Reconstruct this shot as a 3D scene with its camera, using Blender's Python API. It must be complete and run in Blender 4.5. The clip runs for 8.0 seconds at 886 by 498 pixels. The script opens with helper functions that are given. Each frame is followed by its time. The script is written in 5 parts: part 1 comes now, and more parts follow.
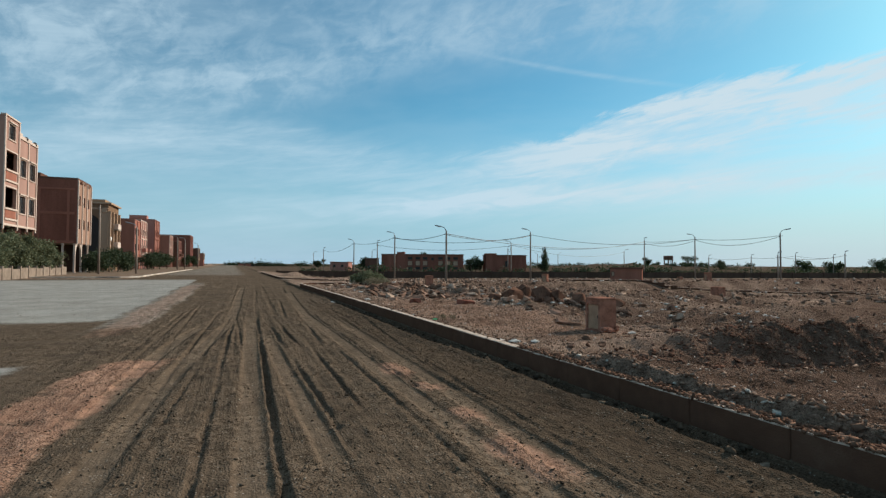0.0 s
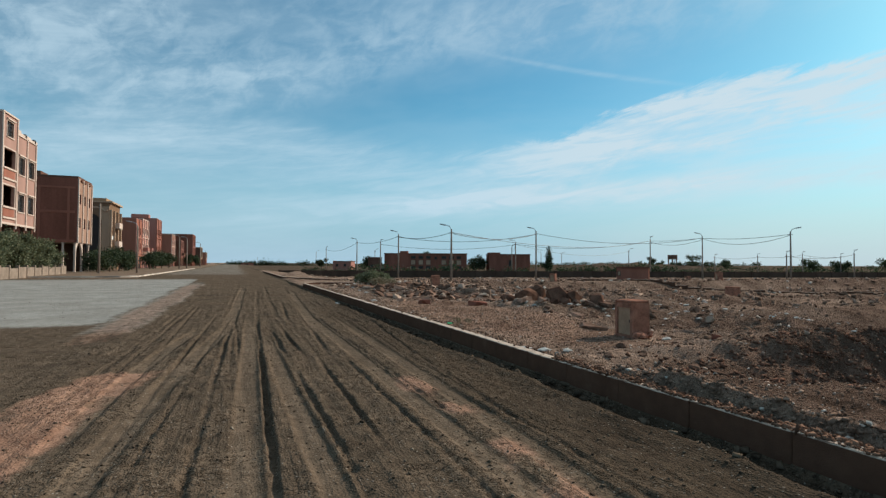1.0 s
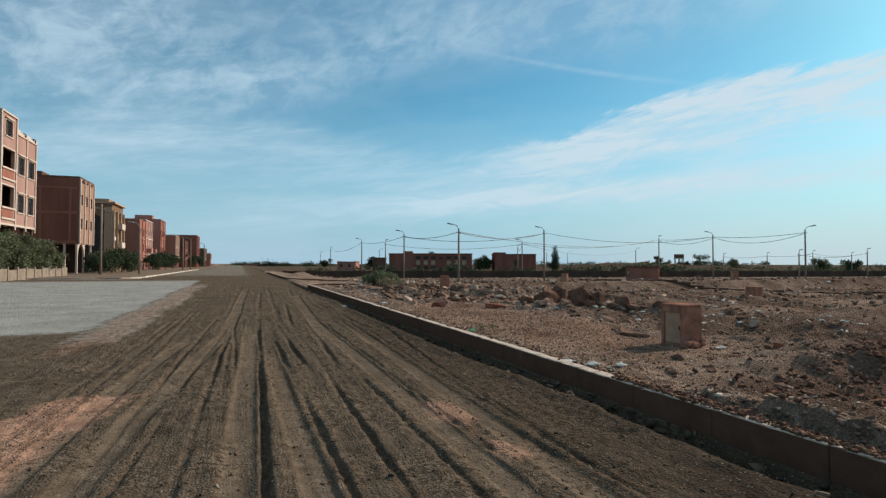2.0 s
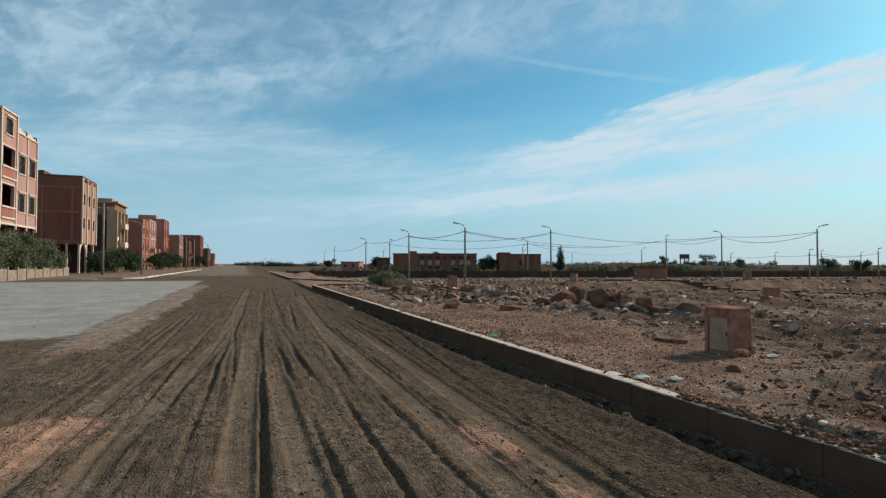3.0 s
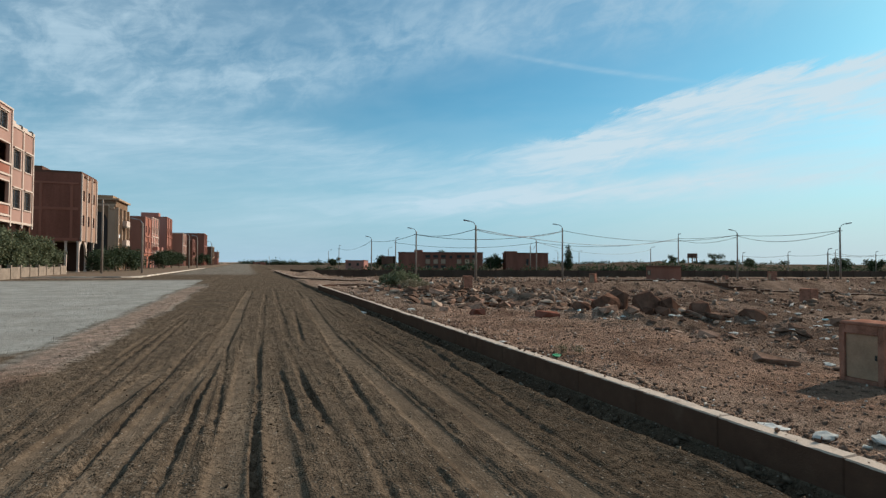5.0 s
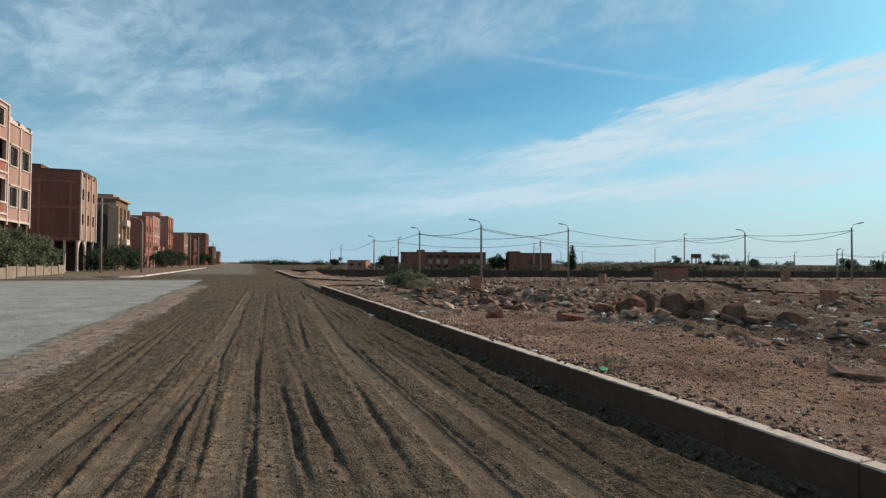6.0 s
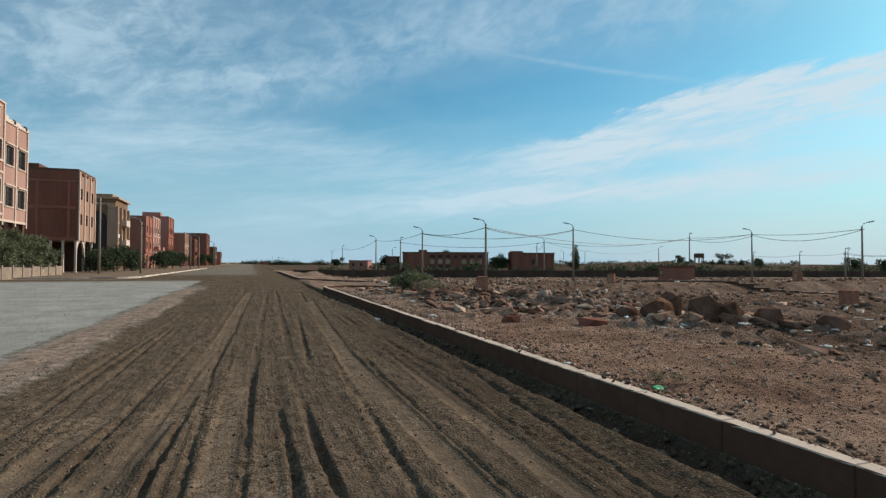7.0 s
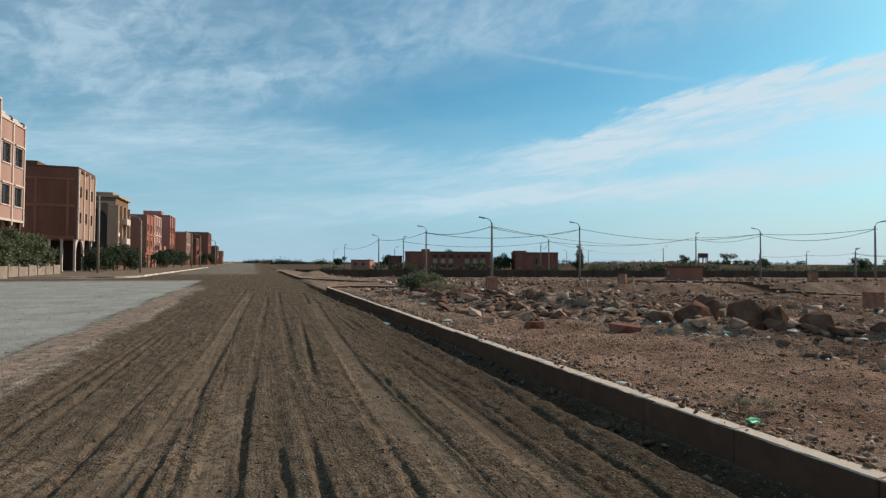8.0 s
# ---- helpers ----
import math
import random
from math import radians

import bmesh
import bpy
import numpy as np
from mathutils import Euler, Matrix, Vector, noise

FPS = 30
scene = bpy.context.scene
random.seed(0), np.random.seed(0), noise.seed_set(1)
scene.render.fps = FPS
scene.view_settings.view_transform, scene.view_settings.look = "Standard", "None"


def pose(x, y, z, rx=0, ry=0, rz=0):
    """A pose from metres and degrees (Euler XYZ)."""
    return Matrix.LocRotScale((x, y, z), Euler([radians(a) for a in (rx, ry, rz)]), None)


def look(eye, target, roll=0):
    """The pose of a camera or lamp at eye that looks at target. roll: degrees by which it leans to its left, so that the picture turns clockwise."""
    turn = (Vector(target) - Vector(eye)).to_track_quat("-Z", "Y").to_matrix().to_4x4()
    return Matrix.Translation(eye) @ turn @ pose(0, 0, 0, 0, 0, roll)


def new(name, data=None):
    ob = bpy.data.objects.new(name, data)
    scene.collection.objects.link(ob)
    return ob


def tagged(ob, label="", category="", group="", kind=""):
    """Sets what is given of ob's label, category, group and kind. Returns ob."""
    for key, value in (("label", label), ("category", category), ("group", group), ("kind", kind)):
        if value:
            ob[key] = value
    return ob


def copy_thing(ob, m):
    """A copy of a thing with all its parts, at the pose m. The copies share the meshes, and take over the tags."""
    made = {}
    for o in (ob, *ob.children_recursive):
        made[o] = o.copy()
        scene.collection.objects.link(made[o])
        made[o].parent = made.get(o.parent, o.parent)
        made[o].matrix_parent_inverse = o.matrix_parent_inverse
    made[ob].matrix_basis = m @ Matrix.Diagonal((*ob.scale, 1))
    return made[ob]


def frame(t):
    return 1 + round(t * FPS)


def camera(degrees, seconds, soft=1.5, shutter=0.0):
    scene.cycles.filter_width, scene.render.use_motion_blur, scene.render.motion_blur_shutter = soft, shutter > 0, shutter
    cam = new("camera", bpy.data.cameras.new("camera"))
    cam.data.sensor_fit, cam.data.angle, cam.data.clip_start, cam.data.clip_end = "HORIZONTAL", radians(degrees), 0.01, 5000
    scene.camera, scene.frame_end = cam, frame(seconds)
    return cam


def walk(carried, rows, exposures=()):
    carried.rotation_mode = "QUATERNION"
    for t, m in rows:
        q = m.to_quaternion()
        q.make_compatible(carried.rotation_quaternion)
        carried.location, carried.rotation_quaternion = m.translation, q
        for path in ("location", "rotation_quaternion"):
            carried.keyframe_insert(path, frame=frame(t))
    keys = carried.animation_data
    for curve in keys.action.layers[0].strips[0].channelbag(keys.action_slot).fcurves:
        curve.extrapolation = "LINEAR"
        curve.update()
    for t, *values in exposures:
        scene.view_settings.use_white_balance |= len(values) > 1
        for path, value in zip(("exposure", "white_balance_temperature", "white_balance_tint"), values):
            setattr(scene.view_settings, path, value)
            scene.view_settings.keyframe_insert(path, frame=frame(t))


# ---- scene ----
# ---------------------------------------------------------------- camera
cam = camera(78.8, 8.0, soft=1.35)
PATH = [
    (0.0, (0.008, 0.010, 1.484), (0.734, 1.873, 1.542), 0.3),
    (0.5, (0.062, 0.542, 1.487), (0.784, 2.407, 1.543), 0.3),
    (1.0, (0.102, 1.067, 1.488), (0.820, 2.933, 1.543), 0.3),
    (1.5, (0.163, 1.766, 1.487), (0.875, 3.634, 1.542), 0.2),
    (3.0, (0.287, 3.352, 1.461), (0.980, 5.228, 1.517), 0.1),
    (3.5, (0.296, 3.864, 1.472), (0.986, 5.740, 1.524), 0.2),
    (4.0, (0.346, 4.476, 1.470), (1.030, 6.355, 1.525), 0.2),
    (4.5, (0.399, 5.004, 1.485), (1.081, 6.884, 1.537), 0.2),
    (6.0, (0.500, 6.677, 1.450), (1.174, 8.559, 1.502), 0.3),
    (6.5, (0.542, 7.181, 1.462), (1.215, 9.064, 1.514), 0.3),
    (7.0, (0.585, 7.692, 1.455), (1.255, 9.576, 1.507), 0.2),
    (7.5, (0.622, 8.220, 1.458), (1.290, 10.105, 1.507), 0.2),
    (8.0, (0.647, 8.848, 1.469), (1.311, 10.734, 1.519), 0.3),
]
walk(cam, [(t, look(eye, target, roll)) for t, eye, target, roll in PATH])

# ---------------------------------------------------------------- light
SUN_DIR = Vector((1.33, 0.35, 0.75)).normalized()      # from the ground to the sun
SUN_EL = math.asin(SUN_DIR.z)
SUN_AZ = math.atan2(SUN_DIR.x, SUN_DIR.y)              # clockwise from +y
scene.view_settings.exposure = 0.0

sun = new("sun", bpy.data.lights.new("sun", "SUN"))
sun.data.energy, sun.data.angle, sun.data.color = 4.4, radians(0.5), (1.0, 0.92, 0.82)
sun.matrix_world = look(SUN_DIR * 50, (0, 0, 0))


class Nodes:
    """Short hand for building a node tree."""

    def __init__(self, tree):
        self.tree = tree

    def add(self, kind, **settings):
        n = self.tree.nodes.new("ShaderNode" + kind)
        for key, value in settings.items():
            if key in n.inputs:
                n.inputs[key].default_value = value
            else:
                setattr(n, key, value)
        return n

    def link(self, a, b):
        self.tree.links.new(a, b)

    def put(self, socket, value):
        if hasattr(value, "is_linked"):
            self.link(value, socket)
        else:
            socket.default_value = value

    def math(self, op, a, b=0.0, clamp=False):
        n = self.add("Math", operation=op, use_clamp=clamp)
        self.put(n.inputs[0], a)
        self.put(n.inputs[1], b)
        return n.outputs[0]

    def mix(self, fac, a, b, blend="MIX"):
        n = self.add("Mix", data_type="RGBA", blend_type=blend)
        self.put(n.inputs[0], fac)
        self.put(n.inputs[6], a if hasattr(a, "is_linked") else (*a, 1))
        self.put(n.inputs[7], b if hasattr(b, "is_linked") else (*b, 1))
        return n.outputs[2]

    def noise(self, vec, scale, detail=4.0, rough=0.55, distort=0.0):
        n = self.add("TexNoise")
        n.inputs["Scale"].default_value, n.inputs["Detail"].default_value = scale, detail
        n.inputs["Roughness"].default_value, n.inputs["Distortion"].default_value = rough, distort
        if vec is not None:
            self.link(vec, n.inputs["Vector"])
        return n.outputs["Fac"]

    def ramp(self, fac, lo, hi, a=0.0, b=1.0):
        n = self.add("MapRange", interpolation_type="SMOOTHSTEP")
        self.put(n.inputs["Value"], fac)
        for name, v in (("From Min", lo), ("From Max", hi), ("To Min", a), ("To Max", b)):
            n.inputs[name].default_value = v
        return n.outputs[0]


# sky: clear blue with thin wind-drawn cirrus
world = bpy.data.worlds.new("sky")
scene.world = world
world.use_nodes = True
W = Nodes(world.node_tree)
W.tree.nodes.clear()
sky = W.add("TexSky", sky_type="NISHITA")
sky.sun_disc, sky.sun_elevation, sky.sun_rotation = False, SUN_EL, SUN_AZ
sky.air_density, sky.dust_density, sky.ozone_density, sky.altitude = 1.0, 0.6, 2.0, 300
coord = W.add("TexCoord").outputs["Generated"]
sep = W.add("SeparateXYZ")
W.link(coord, sep.inputs[0])
azimuth = W.math("SUBTRACT", W.math("ARCTAN2", sep.outputs[0], sep.outputs[1]), 0.36)
elevation = W.math("ARCSINE", sep.outputs[2])


def sky_noise(along, across, lean, detail, rough, distort, shift):
    """Cloud texture laid out by azimuth and elevation, its fibres leaning by a slope."""
    v = W.add("CombineXYZ")
    W.link(W.math("MULTIPLY", azimuth, along), v.inputs[0])
    W.link(W.math("MULTIPLY", W.math("SUBTRACT", elevation, W.math("MULTIPLY", azimuth, lean)), across), v.inputs[1])
    v.inputs[2].default_value = shift
    return W.noise(v.outputs[0], 1.0, detail, rough, distort)


def total(*terms):
    acc = terms[0]
    for t in terms[1:]:
        acc = W.math("ADD", acc, t)
    return acc


def product(*terms):
    acc = terms[0]
    for t in terms[1:]:
        acc = W.math("MULTIPLY", acc, t)
    return acc


def bank(a0, e0, slope, wide_a, wide_e, weight):
    """A soft bank of cloud about a place in the sky, leaning by slope."""
    da = W.math("SUBTRACT", azimuth, a0)
    de = W.math("SUBTRACT", W.math("SUBTRACT", elevation, e0), W.math("MULTIPLY", da, slope))
    u, v = W.math("DIVIDE", da, wide_a), W.math("DIVIDE", de, wide_e)
    r = W.math("ADD", W.math("MULTIPLY", u, u), W.math("MULTIPLY", v, v))
    return W.math("MULTIPLY", W.math("POWER", 2.718, W.math("MULTIPLY", W.math("POWER", r, 1.3), -1.0)), weight)


fibres = W.ramp(sky_noise(7.0, 42.0, 0.10, 9, 0.60, 0.7, 3.1), 0.30, 0.72)
threads = W.ramp(sky_noise(16.0, 120.0, 0.16, 6, 0.60, 0.5, 7.7), 0.30, 0.75)
puffs = W.ramp(sky_noise(15.0, 24.0, 0.25, 9, 0.62, 0.35, 1.7), 0.36, 0.70)
broad = W.ramp(sky_noise(2.2, 7.0, 0.05, 4, 0.55, 0.3, 5.3), 0.34, 0.68)
ragged = W.math("MULTIPLY", W.math("SUBTRACT", sky_noise(11.0, 40.0, 0.25, 8, 0.65, 0.6, 9.2), 0.5), 0.075)
# the large fan of cirrus: its upper edge dips ahead and climbs towards the sun
rim = total(0.214, W.ramp(azimuth, -0.66, -0.44, 0.0, 0.036), W.ramp(azimuth, -0.38, 0.03, 0.0, -0.050), W.ramp(azimuth, 0.0, 0.55, 0.0, 0.104))
under = total(W.math("SUBTRACT", rim, elevation), ragged)
crisp = W.ramp(azimuth, -0.05, 0.25)
sharp_rim, soft_rim = W.ramp(under, -0.004, 0.016), W.ramp(under, -0.030, 0.050)
top_rim = total(product(sharp_rim, crisp), product(soft_rim, W.math("SUBTRACT", 1.0, crisp)))
fade = W.math("SUBTRACT", 1.0, W.math("MULTIPLY", W.ramp(under, 0.035, 0.120), W.ramp(azimuth, 0.0, 0.30, 0.62, 0.88)))
fan = product(top_rim, fade, W.ramp(azimuth, -0.02, 0.34, 0.52, 1.15), total(0.32, product(fibres, 0.62), product(threads, 0.28)))
streaks = W.math("MULTIPLY", total(bank(0.36, 0.128, 0.045, 0.66, 0.022, 0.72), bank(0.55, 0.20, 0.10, 0.35, 0.06, 0.30), bank(-0.20, 0.080, 0.06, 0.36, 0.014, 0.34), bank(0.02, 0.118, 0.03, 0.12, 0.010, 0.36)), total(0.45, product(fibres, 0.7)))
# the elevation term adds unseen cloud overhead, to whiten and lift the fill
mottle = W.math("MULTIPLY", total(bank(-0.62, 0.33, 0.0, 0.26, 0.13, 0.62), bank(-0.26, 0.33, 0.22, 0.24, 0.050, 0.42), bank(0.15, 0.42, 0.0, 0.60, 0.06, 0.34), W.ramp(elevation, 0.40, 0.75, 0.0, 0.6)), total(0.30, product(puffs, 0.72), product(threads, 0.14)))
trail = W.math("MULTIPLY", bank(0.27, 0.334, -0.22, 0.20, 0.0045, 0.20), total(0.35, fibres))
haze_film = product(broad, 0.16)
cover = W.math("MINIMUM", total(fan, streaks, mottle, trail, haze_film), 1.0)
hazy = W.ramp(sep.outputs[2], -0.02, 0.25, 0.96, 0.03)
blue = W.mix(1.0, sky.outputs[0], (0.51, 1.05, 1.06), "MULTIPLY")
low_air = W.mix(W.ramp(azimuth, 0.0, 0.6), (3.45, 5.28, 6.72), (4.8, 5.95, 6.8))
veiled = W.mix(hazy, blue, low_air)
tinted = W.mix(W.math("MULTIPLY", cover, 0.92), veiled, W.mix(W.ramp(azimuth, -0.1, 0.4), (5.4, 7.15, 8.3), (6.2, 7.45, 8.2)))
back = W.add("Background")
W.link(tinted, back.inputs["Color"])
back.inputs["Strength"].default_value = 0.10
out = W.add("OutputWorld")
W.link(back.outputs[0], out.inputs["Surface"])

# ---------------------------------------------------------------- materials
def material(name, rough=0.85, metal=0.0):
    m = bpy.data.materials.new(name)
    m.use_nodes = True
    n = Nodes(m.node_tree)
    shader = m.node_tree.nodes["Principled BSDF"]
    shader.inputs["Roughness"].default_value, shader.inputs["Metallic"].default_value = rough, metal
    shader.inputs["Specular IOR Level"].default_value = 0.25 if rough < 0.9 else 0.0
    return m, n, shader


def place_vec(n):
    return n.add("NewGeometry").outputs["Position"]


def bump(n, shader, height, strength, distance):
    b = n.add("Bump")
    b.inputs["Strength"].default_value, b.inputs["Distance"].default_value = strength, distance
    n.link(height, b.inputs["Height"])
    n.link(b.outputs[0], shader.inputs["Normal"])


def plain(name, colour, spread=0.25, scale=1.5, rough=0.85, metal=0.0, grain=0.004, per_object=0.0, streak=False):
    """Weathered paint, plaster, stone or wood: a broad stain over a fine grain."""
    m, n, shader = material(name, rough, metal)
    p = place_vec(n)
    if streak:
        mp = n.add("Mapping")
        mp.inputs["Scale"].default_value = (1, 1, 0.18)
        n.link(p, mp.inputs["Vector"])
        broad = n.noise(mp.outputs[0], scale, 5, 0.6)
    else:
        broad = n.noise(p, scale, 5, 0.6)
    fine = n.noise(p, scale * 14, 4, 0.65)
    mixf = n.math("ADD", n.math("MULTIPLY", n.ramp(broad, 0.3, 0.7), 0.65), n.math("MULTIPLY", n.ramp(fine, 0.3, 0.7), 0.35))
    dark = tuple(c * (1 - spread) for c in colour)
    light = tuple(min(1, c * (1 + spread * 0.8)) for c in colour)
    col = n.mix(mixf, dark, light)
    if per_object:
        rnd = n.add("ObjectInfo").outputs["Random"]
        v = n.ramp(rnd, 0, 1, 1 - per_object, 1 + per_object)
        hsv = n.add("HueSaturation")
        n.link(col, hsv.inputs["Color"])
        n.link(v, hsv.inputs["Value"])
        col = hsv.outputs[0]
    n.link(col, shader.inputs["Base Color"])
    bump(n, shader, fine, 0.5, grain)
    return m


def earth_material():
    """Brown road soil, grey gravel and red soil; the shares of the last two and of loose waste soil are stored with the mesh."""
    m, n, shader = material("earth", 0.95)
    p = place_vec(n)
    grey, red, waste = (n.add("Attribute", attribute_name=a).outputs["Fac"] for a in ("gravel", "redsoil", "waste"))
    dark_soil_and_shade = n.add("Attribute", attribute_name="dark_soil_and_shade").outputs["Fac"]
    pressed = n.add("Attribute", attribute_name="pressed").outputs["Fac"]
    n1, n2, n3 = n.noise(p, 0.7, 6, 0.6), n.noise(p, 5, 6, 0.65), n.noise(p, 38, 4, 0.7)
    stones = n.add("TexVoronoi", feature="F1")
    stones.inputs["Scale"].default_value = 42
    n.link(p, stones.inputs["Vector"])
    speck = n.add("TexVoronoi", feature="F1")
    speck.inputs["Scale"].default_value = 17
    n.link(p, speck.inputs["Vector"])
    vary = n.math("ADD", n.math("MULTIPLY", n1, 0.45), n.math("ADD", n.math("MULTIPLY", n2, 0.35), n.math("MULTIPLY", n3, 0.3)))
    vary = n.ramp(vary, 0.40, 0.70)
    comb = n.add("Mapping")
    comb.inputs["Scale"].default_value = (1, 0.045, 1)
    n.link(p, comb.inputs["Vector"])
    lines = n.math("ADD", n.noise(comb.outputs[0], 9, 5, 0.6), n.math("MULTIPLY", n.noise(comb.outputs[0], 30, 3, 0.6), 0.3))
    streaky = n.math("ADD", n.math("MULTIPLY", vary, 0.74), n.math("ADD", n.math("MULTIPLY", n.ramp(lines, 0.50, 1.0), 0.22), n.math("MULTIPLY", pressed, 0.14)))
    soil = n.mix(streaky, (0.048, 0.033, 0.022), (0.194, 0.135, 0.090))
    dirt = n.mix(vary, (0.128, 0.077, 0.053), (0.500, 0.335, 0.240))
    grit = n.mix(vary, (0.220, 0.200, 0.172), (0.370, 0.342, 0.298))
    clay = n.mix(vary, (0.190, 0.092, 0.058), (0.440, 0.250, 0.165))
    edge = n.math("MULTIPLY", n.math("SUBTRACT", n2, 0.5), 0.9)
    col = n.mix(n.ramp(n.math("ADD", waste, edge), 0.3, 0.7), soil, dirt)
    col = n.mix(n.ramp(n.math("ADD", grey, edge), 0.15, 0.85), col, grit)
    col = n.mix(n.math("MULTIPLY", n.ramp(n.math("ADD", red, edge), 0.25, 0.9), 0.85), col, clay)
    # dark soil colour, which also carries the painted shade of the hollow
    col = n.mix(n.math("MULTIPLY", n.ramp(n.math("ADD", dark_soil_and_shade, edge), 0.15, 0.75), 0.9), col, n.mix(waste, n.mix(vary, (0.032, 0.021, 0.014), (0.105, 0.072, 0.047)), n.mix(vary, (0.054, 0.031, 0.021), (0.230, 0.138, 0.098))))
    # pale stones lying in the soil, each with its own tone
    tone = n.add("SeparateColor")
    n.link(stones.outputs["Color"], tone.inputs[0])
    is_stone = n.math("MULTIPLY", n.ramp(stones.outputs["Distance"], 0.42, 0.30), n.ramp(tone.outputs[0], 0.84, 0.90))
    col = n.mix(n.math("MULTIPLY", is_stone, 0.40), col, n.mix(tone.outputs[1], (0.16, 0.13, 0.10), (0.46, 0.40, 0.33)))
    n.link(col, shader.inputs["Base Color"])
    shader.inputs["Sheen Weight"].default_value, shader.inputs["Sheen Roughness"].default_value = 0.04, 0.6      # fine dust
    shader.inputs["Sheen Tint"].default_value = (0.85, 0.68, 0.52, 1)
    relief = n.math("ADD", n.math("MULTIPLY", n3, 0.5), n.math("ADD", n.math("MULTIPLY", n2, 0.8), n.math("MULTIPLY", n.ramp(stones.outputs["Distance"], 0.6, 0.1), 0.35)))
    # combed lines that wheels and the grader blade drew along the road
    on_road = n.math("MULTIPLY", n.math("SUBTRACT", 1.0, waste, True), n.math("SUBTRACT", 1.0, grey, True))
    clods = n.math("MULTIPLY", n.ramp(n.noise(p, 16, 5, 0.7), 0.50, 0.68), n.ramp(n1, 0.42, 0.60))
    relief = n.math("ADD", relief, n.math("MULTIPLY", on_road, n.math("ADD", n.math("MULTIPLY", lines, 1.6), n.math("MULTIPLY", clods, 1.8))))
    relief = n.math("ADD", relief, n.math("MULTIPLY", waste, n.math("MULTIPLY", n.ramp(n.noise(p, 11, 6, 0.7), 0.40, 0.70), 0.9)))
    relief = n.math("MULTIPLY", relief, n.math("SUBTRACT", n.math("ADD", 0.85, n.math("MULTIPLY", waste, 1.7)), n.math("MULTIPLY", pressed, 0.45)))
    bump(n, shader, relief, 0.9, 0.030)
    return m


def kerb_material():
    """Concrete splashed with brown earth; sun on the crown and shade on the sides are painted in."""
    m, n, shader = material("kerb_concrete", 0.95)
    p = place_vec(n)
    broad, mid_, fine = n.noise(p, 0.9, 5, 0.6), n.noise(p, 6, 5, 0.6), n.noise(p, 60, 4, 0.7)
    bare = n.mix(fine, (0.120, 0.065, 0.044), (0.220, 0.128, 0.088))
    # pale colour of the sunlit crown, mixed in on upward faces
    lit_top = n.mix(fine, (0.42, 0.31, 0.235), (0.70, 0.55, 0.43))
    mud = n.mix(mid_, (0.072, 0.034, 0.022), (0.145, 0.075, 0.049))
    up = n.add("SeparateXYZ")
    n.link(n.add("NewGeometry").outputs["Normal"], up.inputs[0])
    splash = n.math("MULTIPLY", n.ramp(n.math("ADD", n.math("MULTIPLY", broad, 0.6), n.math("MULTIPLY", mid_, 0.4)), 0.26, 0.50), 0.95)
    # brown kept to the upright faces, splashed earth and painted shade together
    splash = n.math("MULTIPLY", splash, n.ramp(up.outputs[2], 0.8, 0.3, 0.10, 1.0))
    n.link(n.mix(n.math("MULTIPLY", n.ramp(up.outputs[2], 0.4, 0.9), n.ramp(mid_, 0.25, 0.45, 0.6, 1.0)), n.mix(splash, bare, mud), lit_top), shader.inputs["Base Color"])
    bump(n, shader, n.math("ADD", fine, mid_), 0.6, 0.008)
    return m


EARTH = earth_material()
PINK = plain("pink_render", (0.385, 0.228, 0.178), 0.14, 0.5, 0.9, streak=True)
PINK_PALE = plain("pale_trim_paint", (0.60, 0.46, 0.37), 0.12, 0.9, 0.85)
BRICK_RED = plain("rough_red_render", (0.245, 0.098, 0.068), 0.30, 0.55, 0.95, streak=True)
SALMON = plain("salmon_render", (0.40, 0.190, 0.148), 0.18, 0.6, 0.92, streak=True)
BEIGE = plain("beige_render", (0.44, 0.30, 0.205), 0.2, 0.6, 0.92, streak=True)
BROWN_OCHRE = plain("brown_ochre_render", (0.21, 0.128, 0.080), 0.2, 0.6, 0.92, streak=True)
OCHRE = plain("ochre_render", (0.33, 0.21, 0.13), 0.2, 0.6, 0.92, streak=True)
TERRACOTTA = plain("terracotta_render", (0.33, 0.135, 0.092), 0.2, 0.6, 0.92, streak=True)
DULL_BROWN = plain("dull_brown_render", (0.15, 0.078, 0.055), 0.25, 0.6, 0.95, streak=True)
CONCRETE = plain("grey_concrete", (0.30, 0.25, 0.20), 0.22, 1.2, 0.9)
TAN = plain("brownish_render", (0.33, 0.20, 0.142), 0.2, 0.6, 0.92, streak=True)
# near-black brown that stands in for shade under the red house
SHADE_BROWN = plain("undercroft_shade", (0.075, 0.048, 0.038), 0.3, 0.8, 0.95, streak=True)
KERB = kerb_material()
POLE = plain("pole_concrete", (0.27, 0.205, 0.16), 0.2, 1.5, 0.85)
STEEL = plain("galvanised_steel", (0.30, 0.31, 0.32), 0.15, 3, 0.5, 0.6)
CABLE = plain("black_cable", (0.035, 0.035, 0.037), 0.1, 3, 0.6)
FRAME = plain("dark_window_frame", (0.12, 0.075, 0.05), 0.25, 2, 0.6)
IRON = plain("dark_iron", (0.05, 0.045, 0.042), 0.2, 3, 0.6, 0.4)
ROCK = plain("brown_rubble", (0.25, 0.145, 0.100), 0.55, 4.5, 0.95, grain=0.012, per_object=0.35)
DARK_ROCK = plain("dark_stone", (0.130, 0.068, 0.046), 0.5, 3.0, 0.95, grain=0.012, per_object=0.25)
PALE_ROCK = plain("pale_rubble", (0.44, 0.30, 0.215), 0.40, 4, 0.95, grain=0.008, per_object=0.25)
